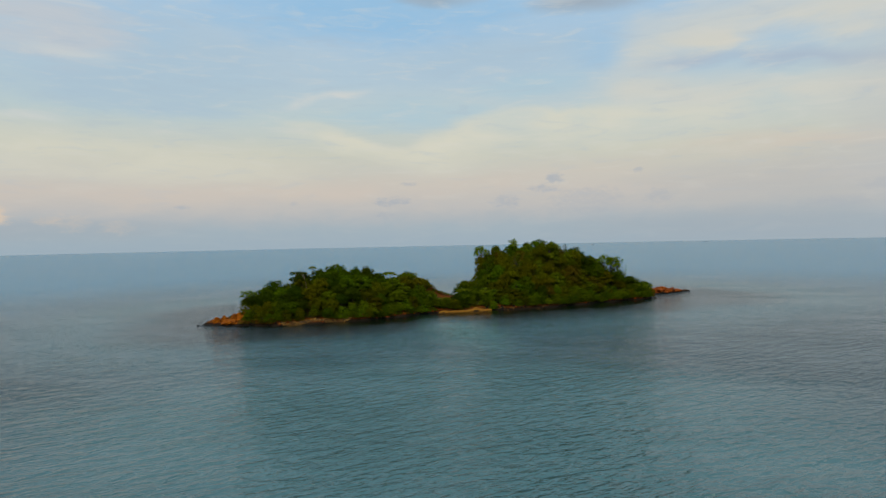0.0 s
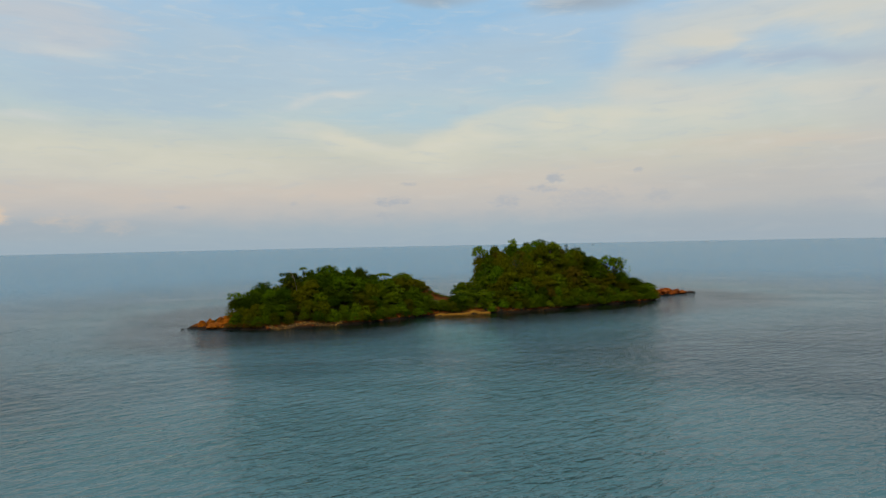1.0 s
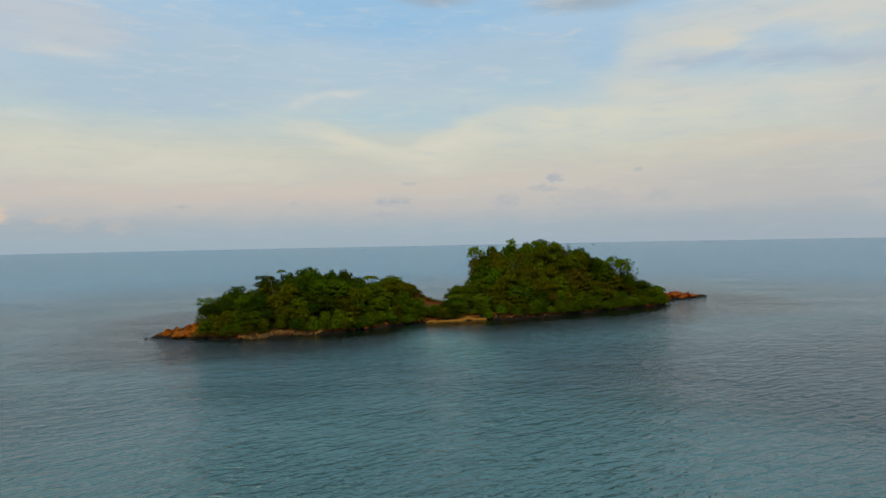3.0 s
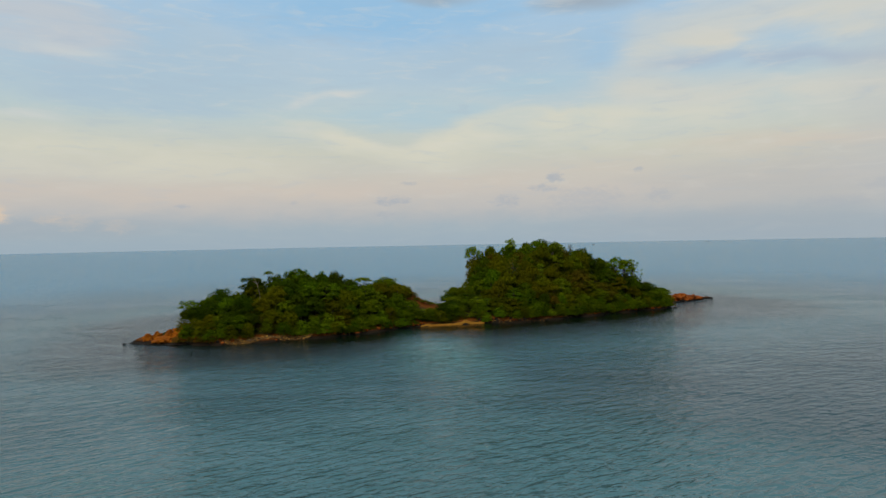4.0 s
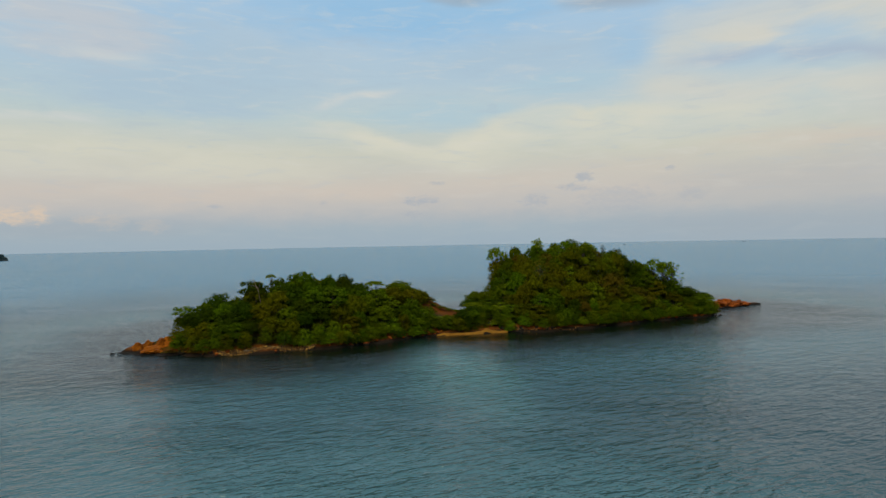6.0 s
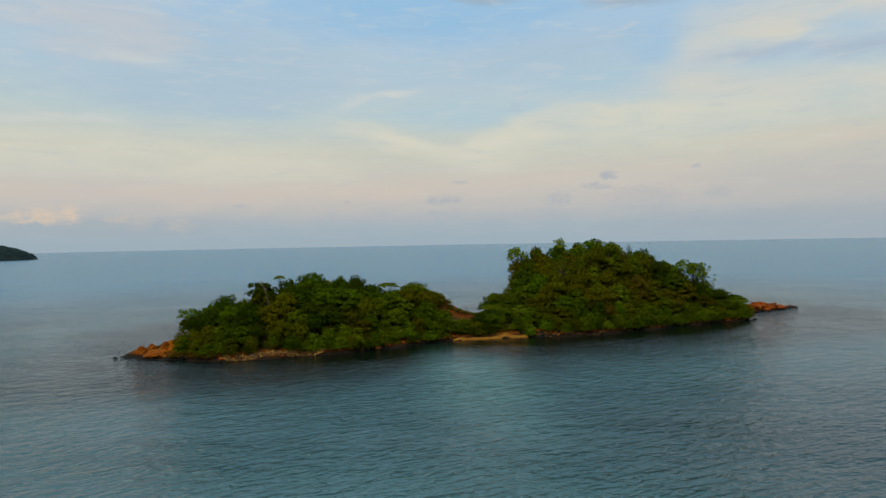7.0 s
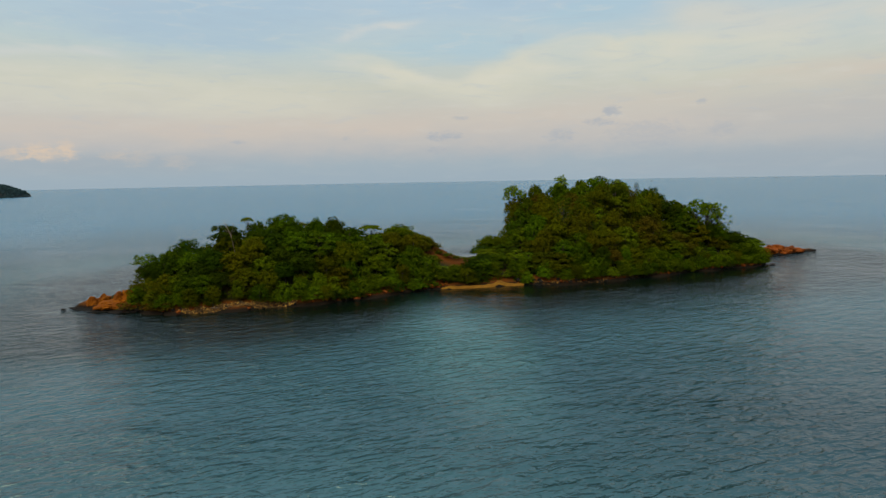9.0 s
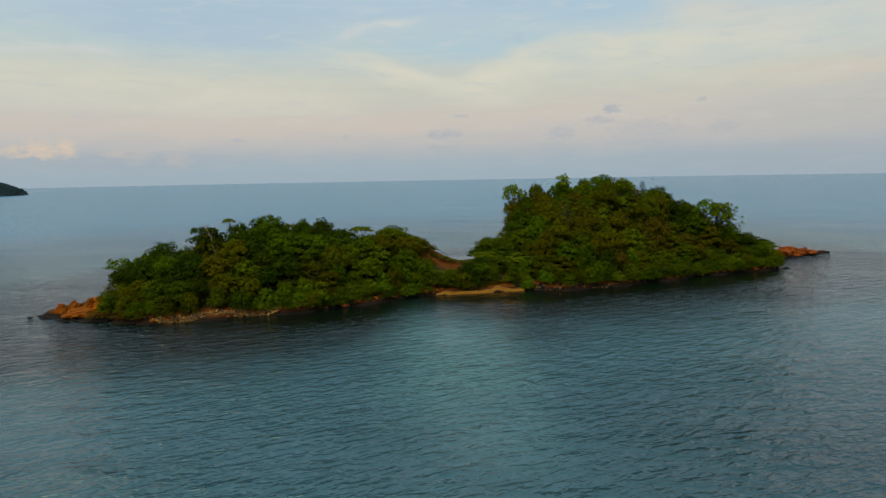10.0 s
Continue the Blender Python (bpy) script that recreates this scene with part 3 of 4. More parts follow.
def crown_clumps(kind, rng):
    """Clumps, fork and trunk radius for a tree about 10 m high and 8 m wide."""
    if kind == "dome":
        c = ring(rng, 7, 2.6, 3.6, 1.45, 11) + ring(rng, 6, 2.1, 6.0, 1.55, 11) + ring(rng, 3, 1.0, 7.9, 1.5, 11)
        fork, r = (0.2, 0.1, 3.6), 0.22
    elif kind == "tall":
        c = ring(rng, 6, 2.5, 4.4, 1.35, 10) + ring(rng, 6, 2.3, 6.3, 1.45, 11) + ring(rng, 3, 1.1, 8.1, 1.4, 11)
        fork, r = (0.2, 0.1, 4.8), 0.2
    elif kind == "crest":
        c = ring(rng, 7, 2.6, 6.2, 1.3, 11) + ring(rng, 5, 1.9, 7.6, 1.35, 11) + ring(rng, 2, 0.6, 8.6, 1.2, 11)
        fork, r = (0.2, 0.1, 5.4), 0.2
    elif kind == "wall":
        c = []
        for z, reach, n in ((1.2, 2.7, 7), (3.2, 2.7, 7), (5.2, 2.6, 7), (7.0, 2.1, 6), (8.4, 1.0, 3)):
            c += ring(rng, n, reach, z, 1.35, 7, flat=0.95, up=0.15)
        fork, r = (0, 0, 7.0), 0.25
    elif kind == "tier":
        c = []
        for z, reach, n in ((2.2, 2.7, 5), (4.0, 3.0, 6), (5.8, 2.9, 6), (7.4, 2.2, 5), (8.8, 0.9, 3)):
            c += ring(rng, n, reach, z, 1.25, 8, flat=0.55, up=0.8)
        fork, r = (0, 0, 8.5), 0.2
    elif kind == "airy":
        c = ring(rng, 6, 2.7, 7.0, 1.05, 7, flat=0.75, up=0.5) + ring(rng, 5, 2.0, 8.3, 1.05, 8, flat=0.75, up=0.5) + ring(rng, 2, 0.7, 9.2, 0.9, 8, flat=0.75, up=0.5)
        fork, r = (0.3, -0.2, 4.6), 0.2
    elif kind == "umbrella":
        c = []
        for k in range(34):
            a, q = k * 2.39996, (k + 0.5) / 34
            rr = 3.7 * math.sqrt(q)
            c.append((rr * math.cos(a), rr * math.sin(a), 9.3 - 1.3 * q * q + rng.uniform(-0.25, 0.25), rng.uniform(0.55, 0.95), 0.38, 1.2))
        fork, r = (0.2, 0.2, 6.0), 0.18
    elif kind == "feather":
        c = []
        for k in range(46):
            a, q = k * 2.39996, (k + 0.5) / 46
            rr = 1.0 + 2.8 * math.sin(math.pi * min(q * 0.9 + 0.1, 1))
            c.append((rr * math.cos(a) * rng.uniform(0.3, 1), rr * math.sin(a) * rng.uniform(0.3, 1), 3.2 + 6.6 * q, rng.uniform(0.3, 0.55), 0.7, 0.3))
        fork, r = (0.1, 0, 7.5), 0.15
    elif kind == "bush":
        c = ring(rng, 5, 2.1, 2.4, 1.6, 6, flat=1.2) + ring(rng, 3, 1.1, 5.6, 1.7, 6, flat=1.5)
        fork, r = (0, 0, 3.0), 0.12
    elif kind == "shrub":
        c = ring(rng, 7, 2.6, 1.8, 1.5, 8, flat=1.1) + ring(rng, 5, 1.9, 4.6, 1.5, 8, flat=1.1) + ring(rng, 3, 0.9, 7.4, 1.4, 8, flat=1.1)
        fork, r = (0, 0, 3.5), 0.16
    else:  # curtain: a tree hung with climbers down to the ground
        c = []
        for z, reach, n in ((1.4, 2.5, 6), (3.6, 2.5, 6), (5.8, 2.3, 6), (7.8, 1.4, 4)):
            c += ring(rng, n, reach, z, 1.45, 7, flat=1.25, up=0.05)
        fork, r = (0, 0, 7.0), 0.25
    return c, fork, r


STYLE = {  # kind: leaf length, leaves per square metre of clump radius, limbs shown
    "bush": (0.48, 58, 4), "crest": (0.34, 95, 9), "wall": (0.38, 72, 4), "tall": (0.35, 82, 9), "dome": (0.36, 80, 9), "tier": (0.36, 95, 16), "airy": (0.33, 105, 18), "umbrella": (0.32, 120, 14),
    "feather": (0.24, 190, 40), "shrub": (0.38, 68, 6), "curtain": (0.38, 66, 4),
}
WORDS = {
    "dome": ("tree", "broad tree with a dense rounded crown"), "tier": ("tree", "tropical tree with leaves in flat tiers"),
    "airy": ("tree", "slender tree with an airy crown of bright leaves"), "umbrella": ("tree", "umbrella-shaped tree with a thin flat crown"),
    "feather": ("tree", "thin feathery tree with twigs showing"), "shrub": ("shrub", "bushy shrub growing down to the shore"),
    "tall": ("tree", "tall tree with a rounded spreading crown"),
    "crest": ("tree", "tall tree with a round crown on the crest"), "wall": ("tree", "tree overgrown with a solid wall of climbers"),
    "bush": ("bush", "low leafy bush of the undergrowth"),
    "curtain": ("tree", "tree smothered in hanging climbers"),
}
TINT = {"bright": "bright green", "mid": "mid-green", "light": "light green", "dark": "dark green", "olive": "olive green", "brown": "brownish"}
PROTO = {}


LIFTED = ("crest", "airy", "umbrella", "feather", "tall", "dome")  # crowns that keep their shape on a taller stem


def tree_meshes(kind, tint, variant):
    """The limbs and the crown of one sort of tree, about 10 m high; made once and shared."""
    key = (kind, tint, variant)
    if key not in PROTO:
        rng = np.random.default_rng(sum(map(ord, kind + tint)) * 7 + variant)
        clumps, fork, r = crown_clumps(kind, rng)
        leaf, density, shown = STYLE[kind]
        picks = rng.choice(len(clumps), min(shown, len(clumps)), replace=False)
        PROTO[key] = (leaf_mesh("trunk", *limbs(rng, fork, [clumps[i][:3] for i in picks], r), BARK, True),
                      leaf_mesh("crown", *foliage(rng, clumps, leaf, density), LEAF[tint]))
    return PROTO[key]


def leaf_mesh(name, verts, faces, mat, smooth=False):
    me = bpy.data.meshes.new(name)
    me.from_pydata([tuple(v) for v in verts], [], [tuple(f) for f in faces])
    me.materials.append(mat)
    if smooth:
        me.polygons.foreach_set("use_smooth", [True] * len(me.polygons))
    me.update()
    return me


STEM = leaf_mesh("lower_trunk", *tube([(0, 0, 0), (0.05, 0.02, 0.5), (0, 0, 1.0)], [0.36, 0.30, 0.27], 7), BARK, True)


def plant(kind, tint, variant, x, y, top, width, turn=None, z=None, high=None):
    """One tree with its foot on the ground at (x, y), its top at the given height and a crown of the given width."""
    base = float(ground(np.array(x), np.array(y))) if z is None else z
    tall = high or max(top - base, 1.2)
    sx = width / 8.6
    sz = min(tall / 10.0, 1.4 * sx) if kind in LIFTED else tall / 10.0
    lift = tall - 10.0 * sz
    word, text = WORDS[kind]
    tree = new(word)
    tagged(tree, f"{TINT[tint]} {text}", word, "trees of the island")
    tree.matrix_basis = pose(x, y, base, 0, 0, random.uniform(0, 360) if turn is None else turn)
    m = pose(0, 0, lift) @ Matrix.Diagonal((sx, sx, sz, 1))
    for name, me in zip(("trunk", "crown"), tree_meshes(kind, tint, variant)):
        ob = new(name, me)
        ob.parent, ob.matrix_basis = tree, m
    if lift > 0.3:
        ob = new("lower_trunk", STEM)
        ob.parent, ob.matrix_basis = tree, pose(0, 0, -0.8) @ Matrix.Diagonal((0.8, 0.8, lift + 0.8, 1))
    return tree


# skyline of the low hill
def crest(tint, variant, x, y, top, width):
    """A round crown on the skyline, with a lower tree under it."""
    plant("crest", tint, variant, x, y, top, width * 1.12)
    plant("dome", "mid", variant, x + 0.8, y - 1.5, top - 0.28 * width - 0.6, width * 1.05)
    plant("wall", tint if tint != "bright" else "mid", variant, x + 0.3, y + 0.8, top - 0.13 * width, width * 0.86)


plant("airy", "light", 0, -107.2, 233.8, 12.2, 9.6)
plant("dome", "mid", 0, -108.2, 234.6, 10.4, 7.0)
plant("bush", "olive", 1, -109.0, 231.6, 6.4, 5.0)
plant("bush", "olive", 0, -106.6, 229.6, 5.8, 5.0)
plant("dome", "dark", 1, -105.6, 234.2, 10.8, 6.6)
plant("dome", "olive", 0, -104.5, 233.2, 9.8, 7.0)
plant("dome", "dark", 0, -98.7, 238.0, 16.0, 11.0)
plant("dome", "mid", 1, -101.5, 235.5, 13.5, 8.0)
plant("airy", "dark", 0, -89.3, 242.8, 19.3, 12.5)
plant("dome", "dark", 0, -89.5, 243.5, 19.0, 8.8)
plant("umbrella", "light", 0, -85.4, 246.0, 21.2, 3.8)
plant("crest", "dark", 0, -82.7, 246.5, 20.0, 7.5)
crest("mid", 1, -76.4, 249.4, 21.7, 11.0)
crest("mid", 0, -69.9, 255.4, 19.9, 6.4)
crest("dark", 1, -65.8, 258.9, 20.0, 7.0)
plant("dome", "dark", 0, -62.0, 262.7, 17.2, 5.5)
plant("umbrella", "light", 1, -57.9, 266.6, 17.6, 8.0)
crest("mid", 0, -50.7, 273.3, 16.8, 10.5)
plant("curtain", "brown", 0, -45.2, 279.8, 12.8, 6.5)
# climber-hung trees that close the low crest
for x, y, top, width in ((-88.0, 244.6, 15.8, 9.0), (-81.5, 248.0, 17.0, 8.0), (-94.0, 240.8, 14.4, 8.0), (-73.0, 252.8, 17.4, 8.0), (-62.0, 263.2, 15.6, 8.0), (-56.0, 269.0, 14.6, 8.0), (-67.5, 258.0, 16.5, 8.0)):
    plant("wall", "mid", 0, x, y, top, width)
# skyline of the tall hill
plant("dome", "light", 0, -28.0, 305.3, 11.0, 10.0)
plant("wall", "mid", 0, -28.0, 305.0, 9.6, 8.5)
plant("curtain", "olive", 0, -24.0, 304.5, 10.5, 7.0)
plant("airy", "bright", 1, -20.2, 312.6, 28.2, 9.8)
plant("wall", "mid", 1, -16.5, 314.5, 25.2, 7.5)
plant("wall", "olive", 0, -19.6, 312.1, 23.5, 9.6)
crest("mid", 1, -12.6, 317.5, 27.6, 10.5)
plant("airy", "bright", 0, -4.0, 322.5, 30.6, 6.5)
crest("mid", 0, -4.5, 323.5, 28.7, 9.5)
crest("mid", 1, 2.9, 326.8, 29.0, 9.0)
crest("light", 0, 9.3, 330.4, 30.3, 13.0)
crest("bright", 0, 16.2, 328.8, 29.0, 9.5)
plant("feather", "dark", 0, 22.8, 328.4, 27.8, 3.4)
crest("dark", 0, 27.2, 326.8, 26.0, 12.0)
crest("mid", 0, 35.0, 319.0, 21.3, 8.5)
plant("airy", "light", 0, 40.8, 313.5, 21.8, 10.5)
plant("wall", "mid", 0, 39.5, 313.5, 18.0, 9.0)
plant("feather", "light", 0, 47.4, 313.6, 21.2, 9.5)
plant("feather", "mid", 0, 44.0, 312.8, 21.0, 8.5)
plant("dome", "mid", 1, 47.5, 314.5, 14.5, 8.0)
crest("dark", 1, 52.9, 316.9, 11.0, 10.5)
plant("shrub", "mid", 0, 58.6, 319.0, 6.6, 8.6)
# climber-hung trees that close the crest and its steep end
plant("wall", "olive", 1, -18.6, 308.0, 21.0, 8.5)
plant("wall", "mid", 1, -17.5, 302.5, 17.0, 8.0)
plant("wall", "mid", 0, -8.0, 318.0, 23.5, 10.0)
plant("wall", "mid", 1, 2.0, 323.0, 25.0, 10.0)
plant("wall", "olive", 0, 12.0, 327.0, 25.0, 10.0)
plant("wall", "mid", 0, 20.0, 325.0, 23.5, 9.5)
plant("wall", "olive", 1, 27.5, 321.0, 21.0, 9.5)
plant("wall", "mid", 1, 33.5, 316.5, 18.0, 9.0)

ALONG = [-128, -121, -111, -100, -87, -72, -61, -52, -43, -34, -16, -8, 4, 14, 31, 40, 43, 46, 53, 60, 68]
CROWN_LINE = [6, 11, 15, 18, 20, 18.5, 16.5, 15.5, 11, 7, 10, 25, 26, 28.5, 29, 27, 25, 20, 13, 9.5, 5.5]


plant("dome", "mid", 0, 23.5, 322.5, 23.6, 9.5)
plant("dome", "olive", 0, 30.0, 321.0, 22.0, 9.5)
plant("dome", "mid", 1, 36.0, 316.0, 18.8, 8.5)
plant("airy", "light", 1, 44.6, 312.5, 21.2, 8.6)
# climber-hung trees that close the crest
plant("curtain", "mid", 0, 20.0, 325.0, 22.5, 9.0)
plant("curtain", "olive", 1, 27.5, 321.0, 19.5, 9.0)
plant("curtain", "mid", 1, 33.5, 316.5, 17.0, 8.0)
plant("curtain", "mid", 0, 12.0, 327.0, 24.0, 9.0)
plant("curtain", "mid", 1, 2.0, 323.0, 24.5, 9.0)
plant("curtain", "mid", 1, -8.0, 318.0, 23.0, 9.0)


# single trees that stand out on the slopes
plant("feather", "brown", 0, -2.8, 286.4, 23.4, 9.0)
plant("dome", "brown", 1, 23.2, 297.2, 18.8, 9.6)
plant("tier", "light", 0, 16.7, 291.6, 15.4, 8.4)
plant("shrub", "light", 0, -50.2, 249.6, 6.2, 6.0)


def canopy(x, y):
    """Height of the treetops over the island: rising from the shore up to the line of the crowns."""
    d = float(inside(np.array(x), np.array(y)))
    cap = float(np.interp(0.85 * x + 0.53 * (y - 290), ALONG, CROWN_LINE))
    return min(cap, 3.4 + 1.15 * max(d, 0))


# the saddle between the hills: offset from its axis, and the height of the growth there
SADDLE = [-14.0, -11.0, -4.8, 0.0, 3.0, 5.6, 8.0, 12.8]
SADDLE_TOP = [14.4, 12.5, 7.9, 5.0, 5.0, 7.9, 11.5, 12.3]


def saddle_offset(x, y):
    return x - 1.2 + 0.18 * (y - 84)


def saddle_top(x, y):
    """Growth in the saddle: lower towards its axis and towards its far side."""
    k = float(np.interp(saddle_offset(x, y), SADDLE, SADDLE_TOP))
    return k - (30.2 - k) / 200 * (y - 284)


def forest():
    rng = random.Random(5)
    spots = []
    for k in range(16000):
        x, y = rng.uniform(-117, 68), rng.uniform(220, 356)
        d = float(inside(np.array(x), np.array(y)))
        if d < 0.9 or (d < 2.0 and -36 < x < -14) or (d < 2.3 and -91 < x < -66) or x > 64.5 or (x < -103.5 and y < 237):
            continue
        if ((x + 40) / 5) ** 2 + ((y - 285) / 6) ** 2 < 1:  # bare red slope at the saddle
            continue
        behind = (y - 290) * 0.85 - x * 0.53 > 24  # the far slope
        gap = 2.7 if d < 6 else 3.7 if d < 12 else 5.0
        gap = gap * 2.8 if behind else gap
        if all((x - a) ** 2 + (y - b) ** 2 > gap * gap for a, b, _ in spots):
            spots.append((x, y, d))
    for x, y, d in spots:
        top = canopy(x, y) * rng.uniform(0.84, 1.0)
        base = float(ground(np.array(x), np.array(y)))
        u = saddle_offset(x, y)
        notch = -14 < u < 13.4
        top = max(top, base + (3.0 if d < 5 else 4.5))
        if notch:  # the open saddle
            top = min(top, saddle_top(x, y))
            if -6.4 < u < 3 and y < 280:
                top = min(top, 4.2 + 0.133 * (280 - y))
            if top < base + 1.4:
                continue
        if d < 5 or (notch and top < base + 4.5):
            kind = rng.choice(["shrub", "shrub", "shrub", "curtain"])
            tint = rng.choice(["mid", "mid", "light"] if kind == "shrub" else ["mid", "olive"]) if x > -84 else rng.choice(["mid", "dark", "olive"])
            plant(kind, tint, rng.randint(0, 1), x, y, top, rng.uniform(4.6, 6.6))
        else:
            kind = rng.choice(["dome", "dome", "tier", "dome", "dome", "curtain"] if top - base < 8.5 else ["tall", "tall", "tall", "tall", "dome", "tier", "curtain"])
            tint = {"tall": ["mid", "mid", "mid", "dark", "olive", "light"], "dome": ["mid", "mid", "dark", "olive", "light"], "tier": ["mid", "light"], "curtain": ["mid", "mid", "olive"]}[kind]
            tint = ["mid", "mid", "olive", "olive", "brown", "dark"] if x > -20 and kind in ("tall", "dome") else tint
            tint = ["dark", "dark", "mid", "olive"] if x < -82 and kind in ("tall", "dome", "curtain") else tint
            plant(kind, rng.choice(tint), rng.randint(0, 1), x, y, top, rng.uniform(6.5, 9.8) * (1 if d < 12 else 1.12))


def undergrowth():
    rng = random.Random(8)
    spots = []
    for k in range(9000):
        x, y = rng.uniform(-112, 66), rng.uniform(222, 330)
        d = float(inside(np.array(x), np.array(y)))
        if d < 1.6 or d > 15 or (x < -103 and y < 237) or (y - 290) * 0.85 - x * 0.53 > 8 or (d < 2.2 and (-36 < x < -14 or -91 < x < -66)):
            continue
        if ((x + 40) / 5) ** 2 + ((y - 285) / 6) ** 2 < 1 or any((x - a) ** 2 + (y - b) ** 2 < 9.0 for a, b in spots):
            continue
        spots.append((x, y))
    for x, y in spots:
        base = float(ground(np.array(x), np.array(y)))
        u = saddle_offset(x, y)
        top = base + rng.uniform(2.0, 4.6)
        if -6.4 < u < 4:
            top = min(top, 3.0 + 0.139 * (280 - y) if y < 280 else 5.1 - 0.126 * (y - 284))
        if top > base + 1.2:
            plant("bush", rng.choice(["mid", "dark", "light", "olive"]), rng.randint(0, 1), x, y, top, rng.uniform(3.4, 5.2))


forest()
undergrowth()
for x, y, top, width in ((-34.5, 279.5, 5.6, 4.5), (-36.5, 276.5, 5.6, 4.5), (-33.0, 283.5, 5.2, 4.0), (-39.5, 276.0, 6.6, 4.5), (-31.5, 288.0, 5.0, 4.5)):
    plant("bush", "mid", 0, x, y, top, width)

for x, y, top, width in ((-105.8, 226.2, 6.0, 5.4), (-103.8, 224.9, 4.6, 4.8), (-103.6, 225.8, 5.0, 4.4), (-102.6, 227.5, 8.0, 5.0), (-104.6, 230.0, 7.6, 4.6)):
    plant("bush", "olive", 0, x, y, top, width)


def fringe():
    """Shrubs that lean out over the water and hide the foot of the bank."""
    rng = random.Random(21)
    for x0, x1, step, tints, low, up, inland in (
            (16, 63, 2.3, ("dark", "mid", "mid"), 3.2, 5.0, 0.2), (-58, -37, 2.6, ("mid", "dark"), 2.0, 3.2, 0.2),
            (-104, -91, 2.4, ("olive", "brown", "brown"), 1.8, 3.0, 0.2), (-33, -14, 2.3, ("mid", "dark", "olive"), 1.8, 2.6, 2.6)):
        x = x0
        while x < x1:
            y = shore_y(x, inland + rng.uniform(0.0, 0.8))
            if y is not None:
                plant("bush", rng.choice(tints), rng.randint(0, 1), x, y, 0, rng.uniform(3.6, 5.0), None, 0.5, rng.uniform(low, up))
            x += step * rng.uniform(0.7, 1.3)


def shore_y(x, depth):
    """The y at which the near shore lies, moved inland by depth metres."""
    ys = np.arange(210, 330, 0.25)
    hit = np.nonzero(inside(np.full_like(ys, x), ys) > depth)[0]
    return float(ys[hit[0]]) if len(hit) else None


fringe()
# dry scrub on the bare slope
for x, y, high in ((-43.6, 283.0, 2.2), (-42.2, 286.0, 1.8), (-44.5, 286.5, 2.2), (-42.6, 281.0, 2.2), (-43.0, 278.6, 2.4), (-46.0, 283.0, 2.6), (-41.0, 284.0, 1.5), (-41.2, 279.0, 1.6), (-41.5, 276.5, 1.8), (-39.4, 276.6, 1.4)):
    plant("bush", "brown", 0, x, y, 0, 3.6, None, None, high)


# ---------------------------------------------------------------- rocks of the shore
def rock_mesh(name, seed, level, mat, crag=0.35, near=0.62):
    """A weathered, angular rock about 2 across, flat below."""
    bm = bmesh.new()
    bmesh.ops.create_icosphere(bm, subdivisions=level, radius=1)
    rng = random.Random(seed)
    planes = [(Vector((rng.gauss(0, 1), rng.gauss(0, 1), rng.gauss(0.3, 1))).normalized(), rng.uniform(near, near + 0.28)) for _ in range(11)]
    off = Vector((seed * 3.7, seed * 1.3, 0))
    for v in bm.verts:
        p = v.co.copy()
        for nrm, dist in planes:
            over = p.dot(nrm) - dist
            if over > 0:
                p -= nrm * over * 0.85
        p *= 1 + crag * (noise.noise(p * 1.6 + off) * 0.8 + noise.noise(p * 4.0 + off) * 0.35 + (0.7 * (noise.turbulence(p * 1.9 + off, 5, True) - 0.45) if level > 3 else 0))
        v.co = p
    me = bpy.data.meshes.new(name)
    bm.to_mesh(me)
    bm.free()
    me.materials.append(mat)
    return me


def rock(name, me, x, y, wide, deep, high, turn, label, sink=0.3, z=None, group=""):
    ob = new(name, me)
    base = max(float(ground(np.array(x), np.array(y))), -0.3) if z is None else z
    ob.matrix_world = pose(x, y, base + high * (0.5 - sink), 0, 0, turn) @ Matrix.Diagonal((wide / 2, deep / 2, high / 2, 1))
    return tagged(ob, label, "rock", group)


CRAGS = [rock_mesh("crag", k + 1, 5, ORANGE_ROCK, 0.36, 0.78) for k in range(4)]
RED_CRAGS = [rock_mesh("red_crag", k + 11, 5, RED_ROCK, 0.5) for k in range(3)]
REEFS = [rock_mesh("reef", k + 21, 4, DARK_ROCK, 0.45) for k in range(3)]
for k, (x, y, wide, high) in enumerate([(-116.6, 224.6, 3.0, 3.4), (-113.6, 225.4, 3.2, 4.0), (-110.2, 226.6, 4.6, 4.8), (-106.6, 227.2, 6.4, 5.4), (-111.0, 224.8, 9.0, 2.4)]):
    rock("rock_outcrop", CRAGS[k % 4], x, y, wide, wide * 0.8, high, 70 * k, "jagged orange rock outcrop at the island's tip", 0.25, 0.2, "orange crags")
for k, (x, y, wide, high) in enumerate([(68.0, 342.0, 8.0, 3.6), (71.5, 343.6, 8.5, 4.2), (76.0, 346.4, 8.5, 4.2), (80.0, 348.8, 8.0, 3.4), (84.0, 351.2, 7.0, 2.4)]):
    rock("rock_outcrop", RED_CRAGS[k % 3], x, y, wide, wide * 0.7, high, 30 + 55 * k, "reddish rock of a low bare spit", 0.28, 0.2, "red rocks of the spit")
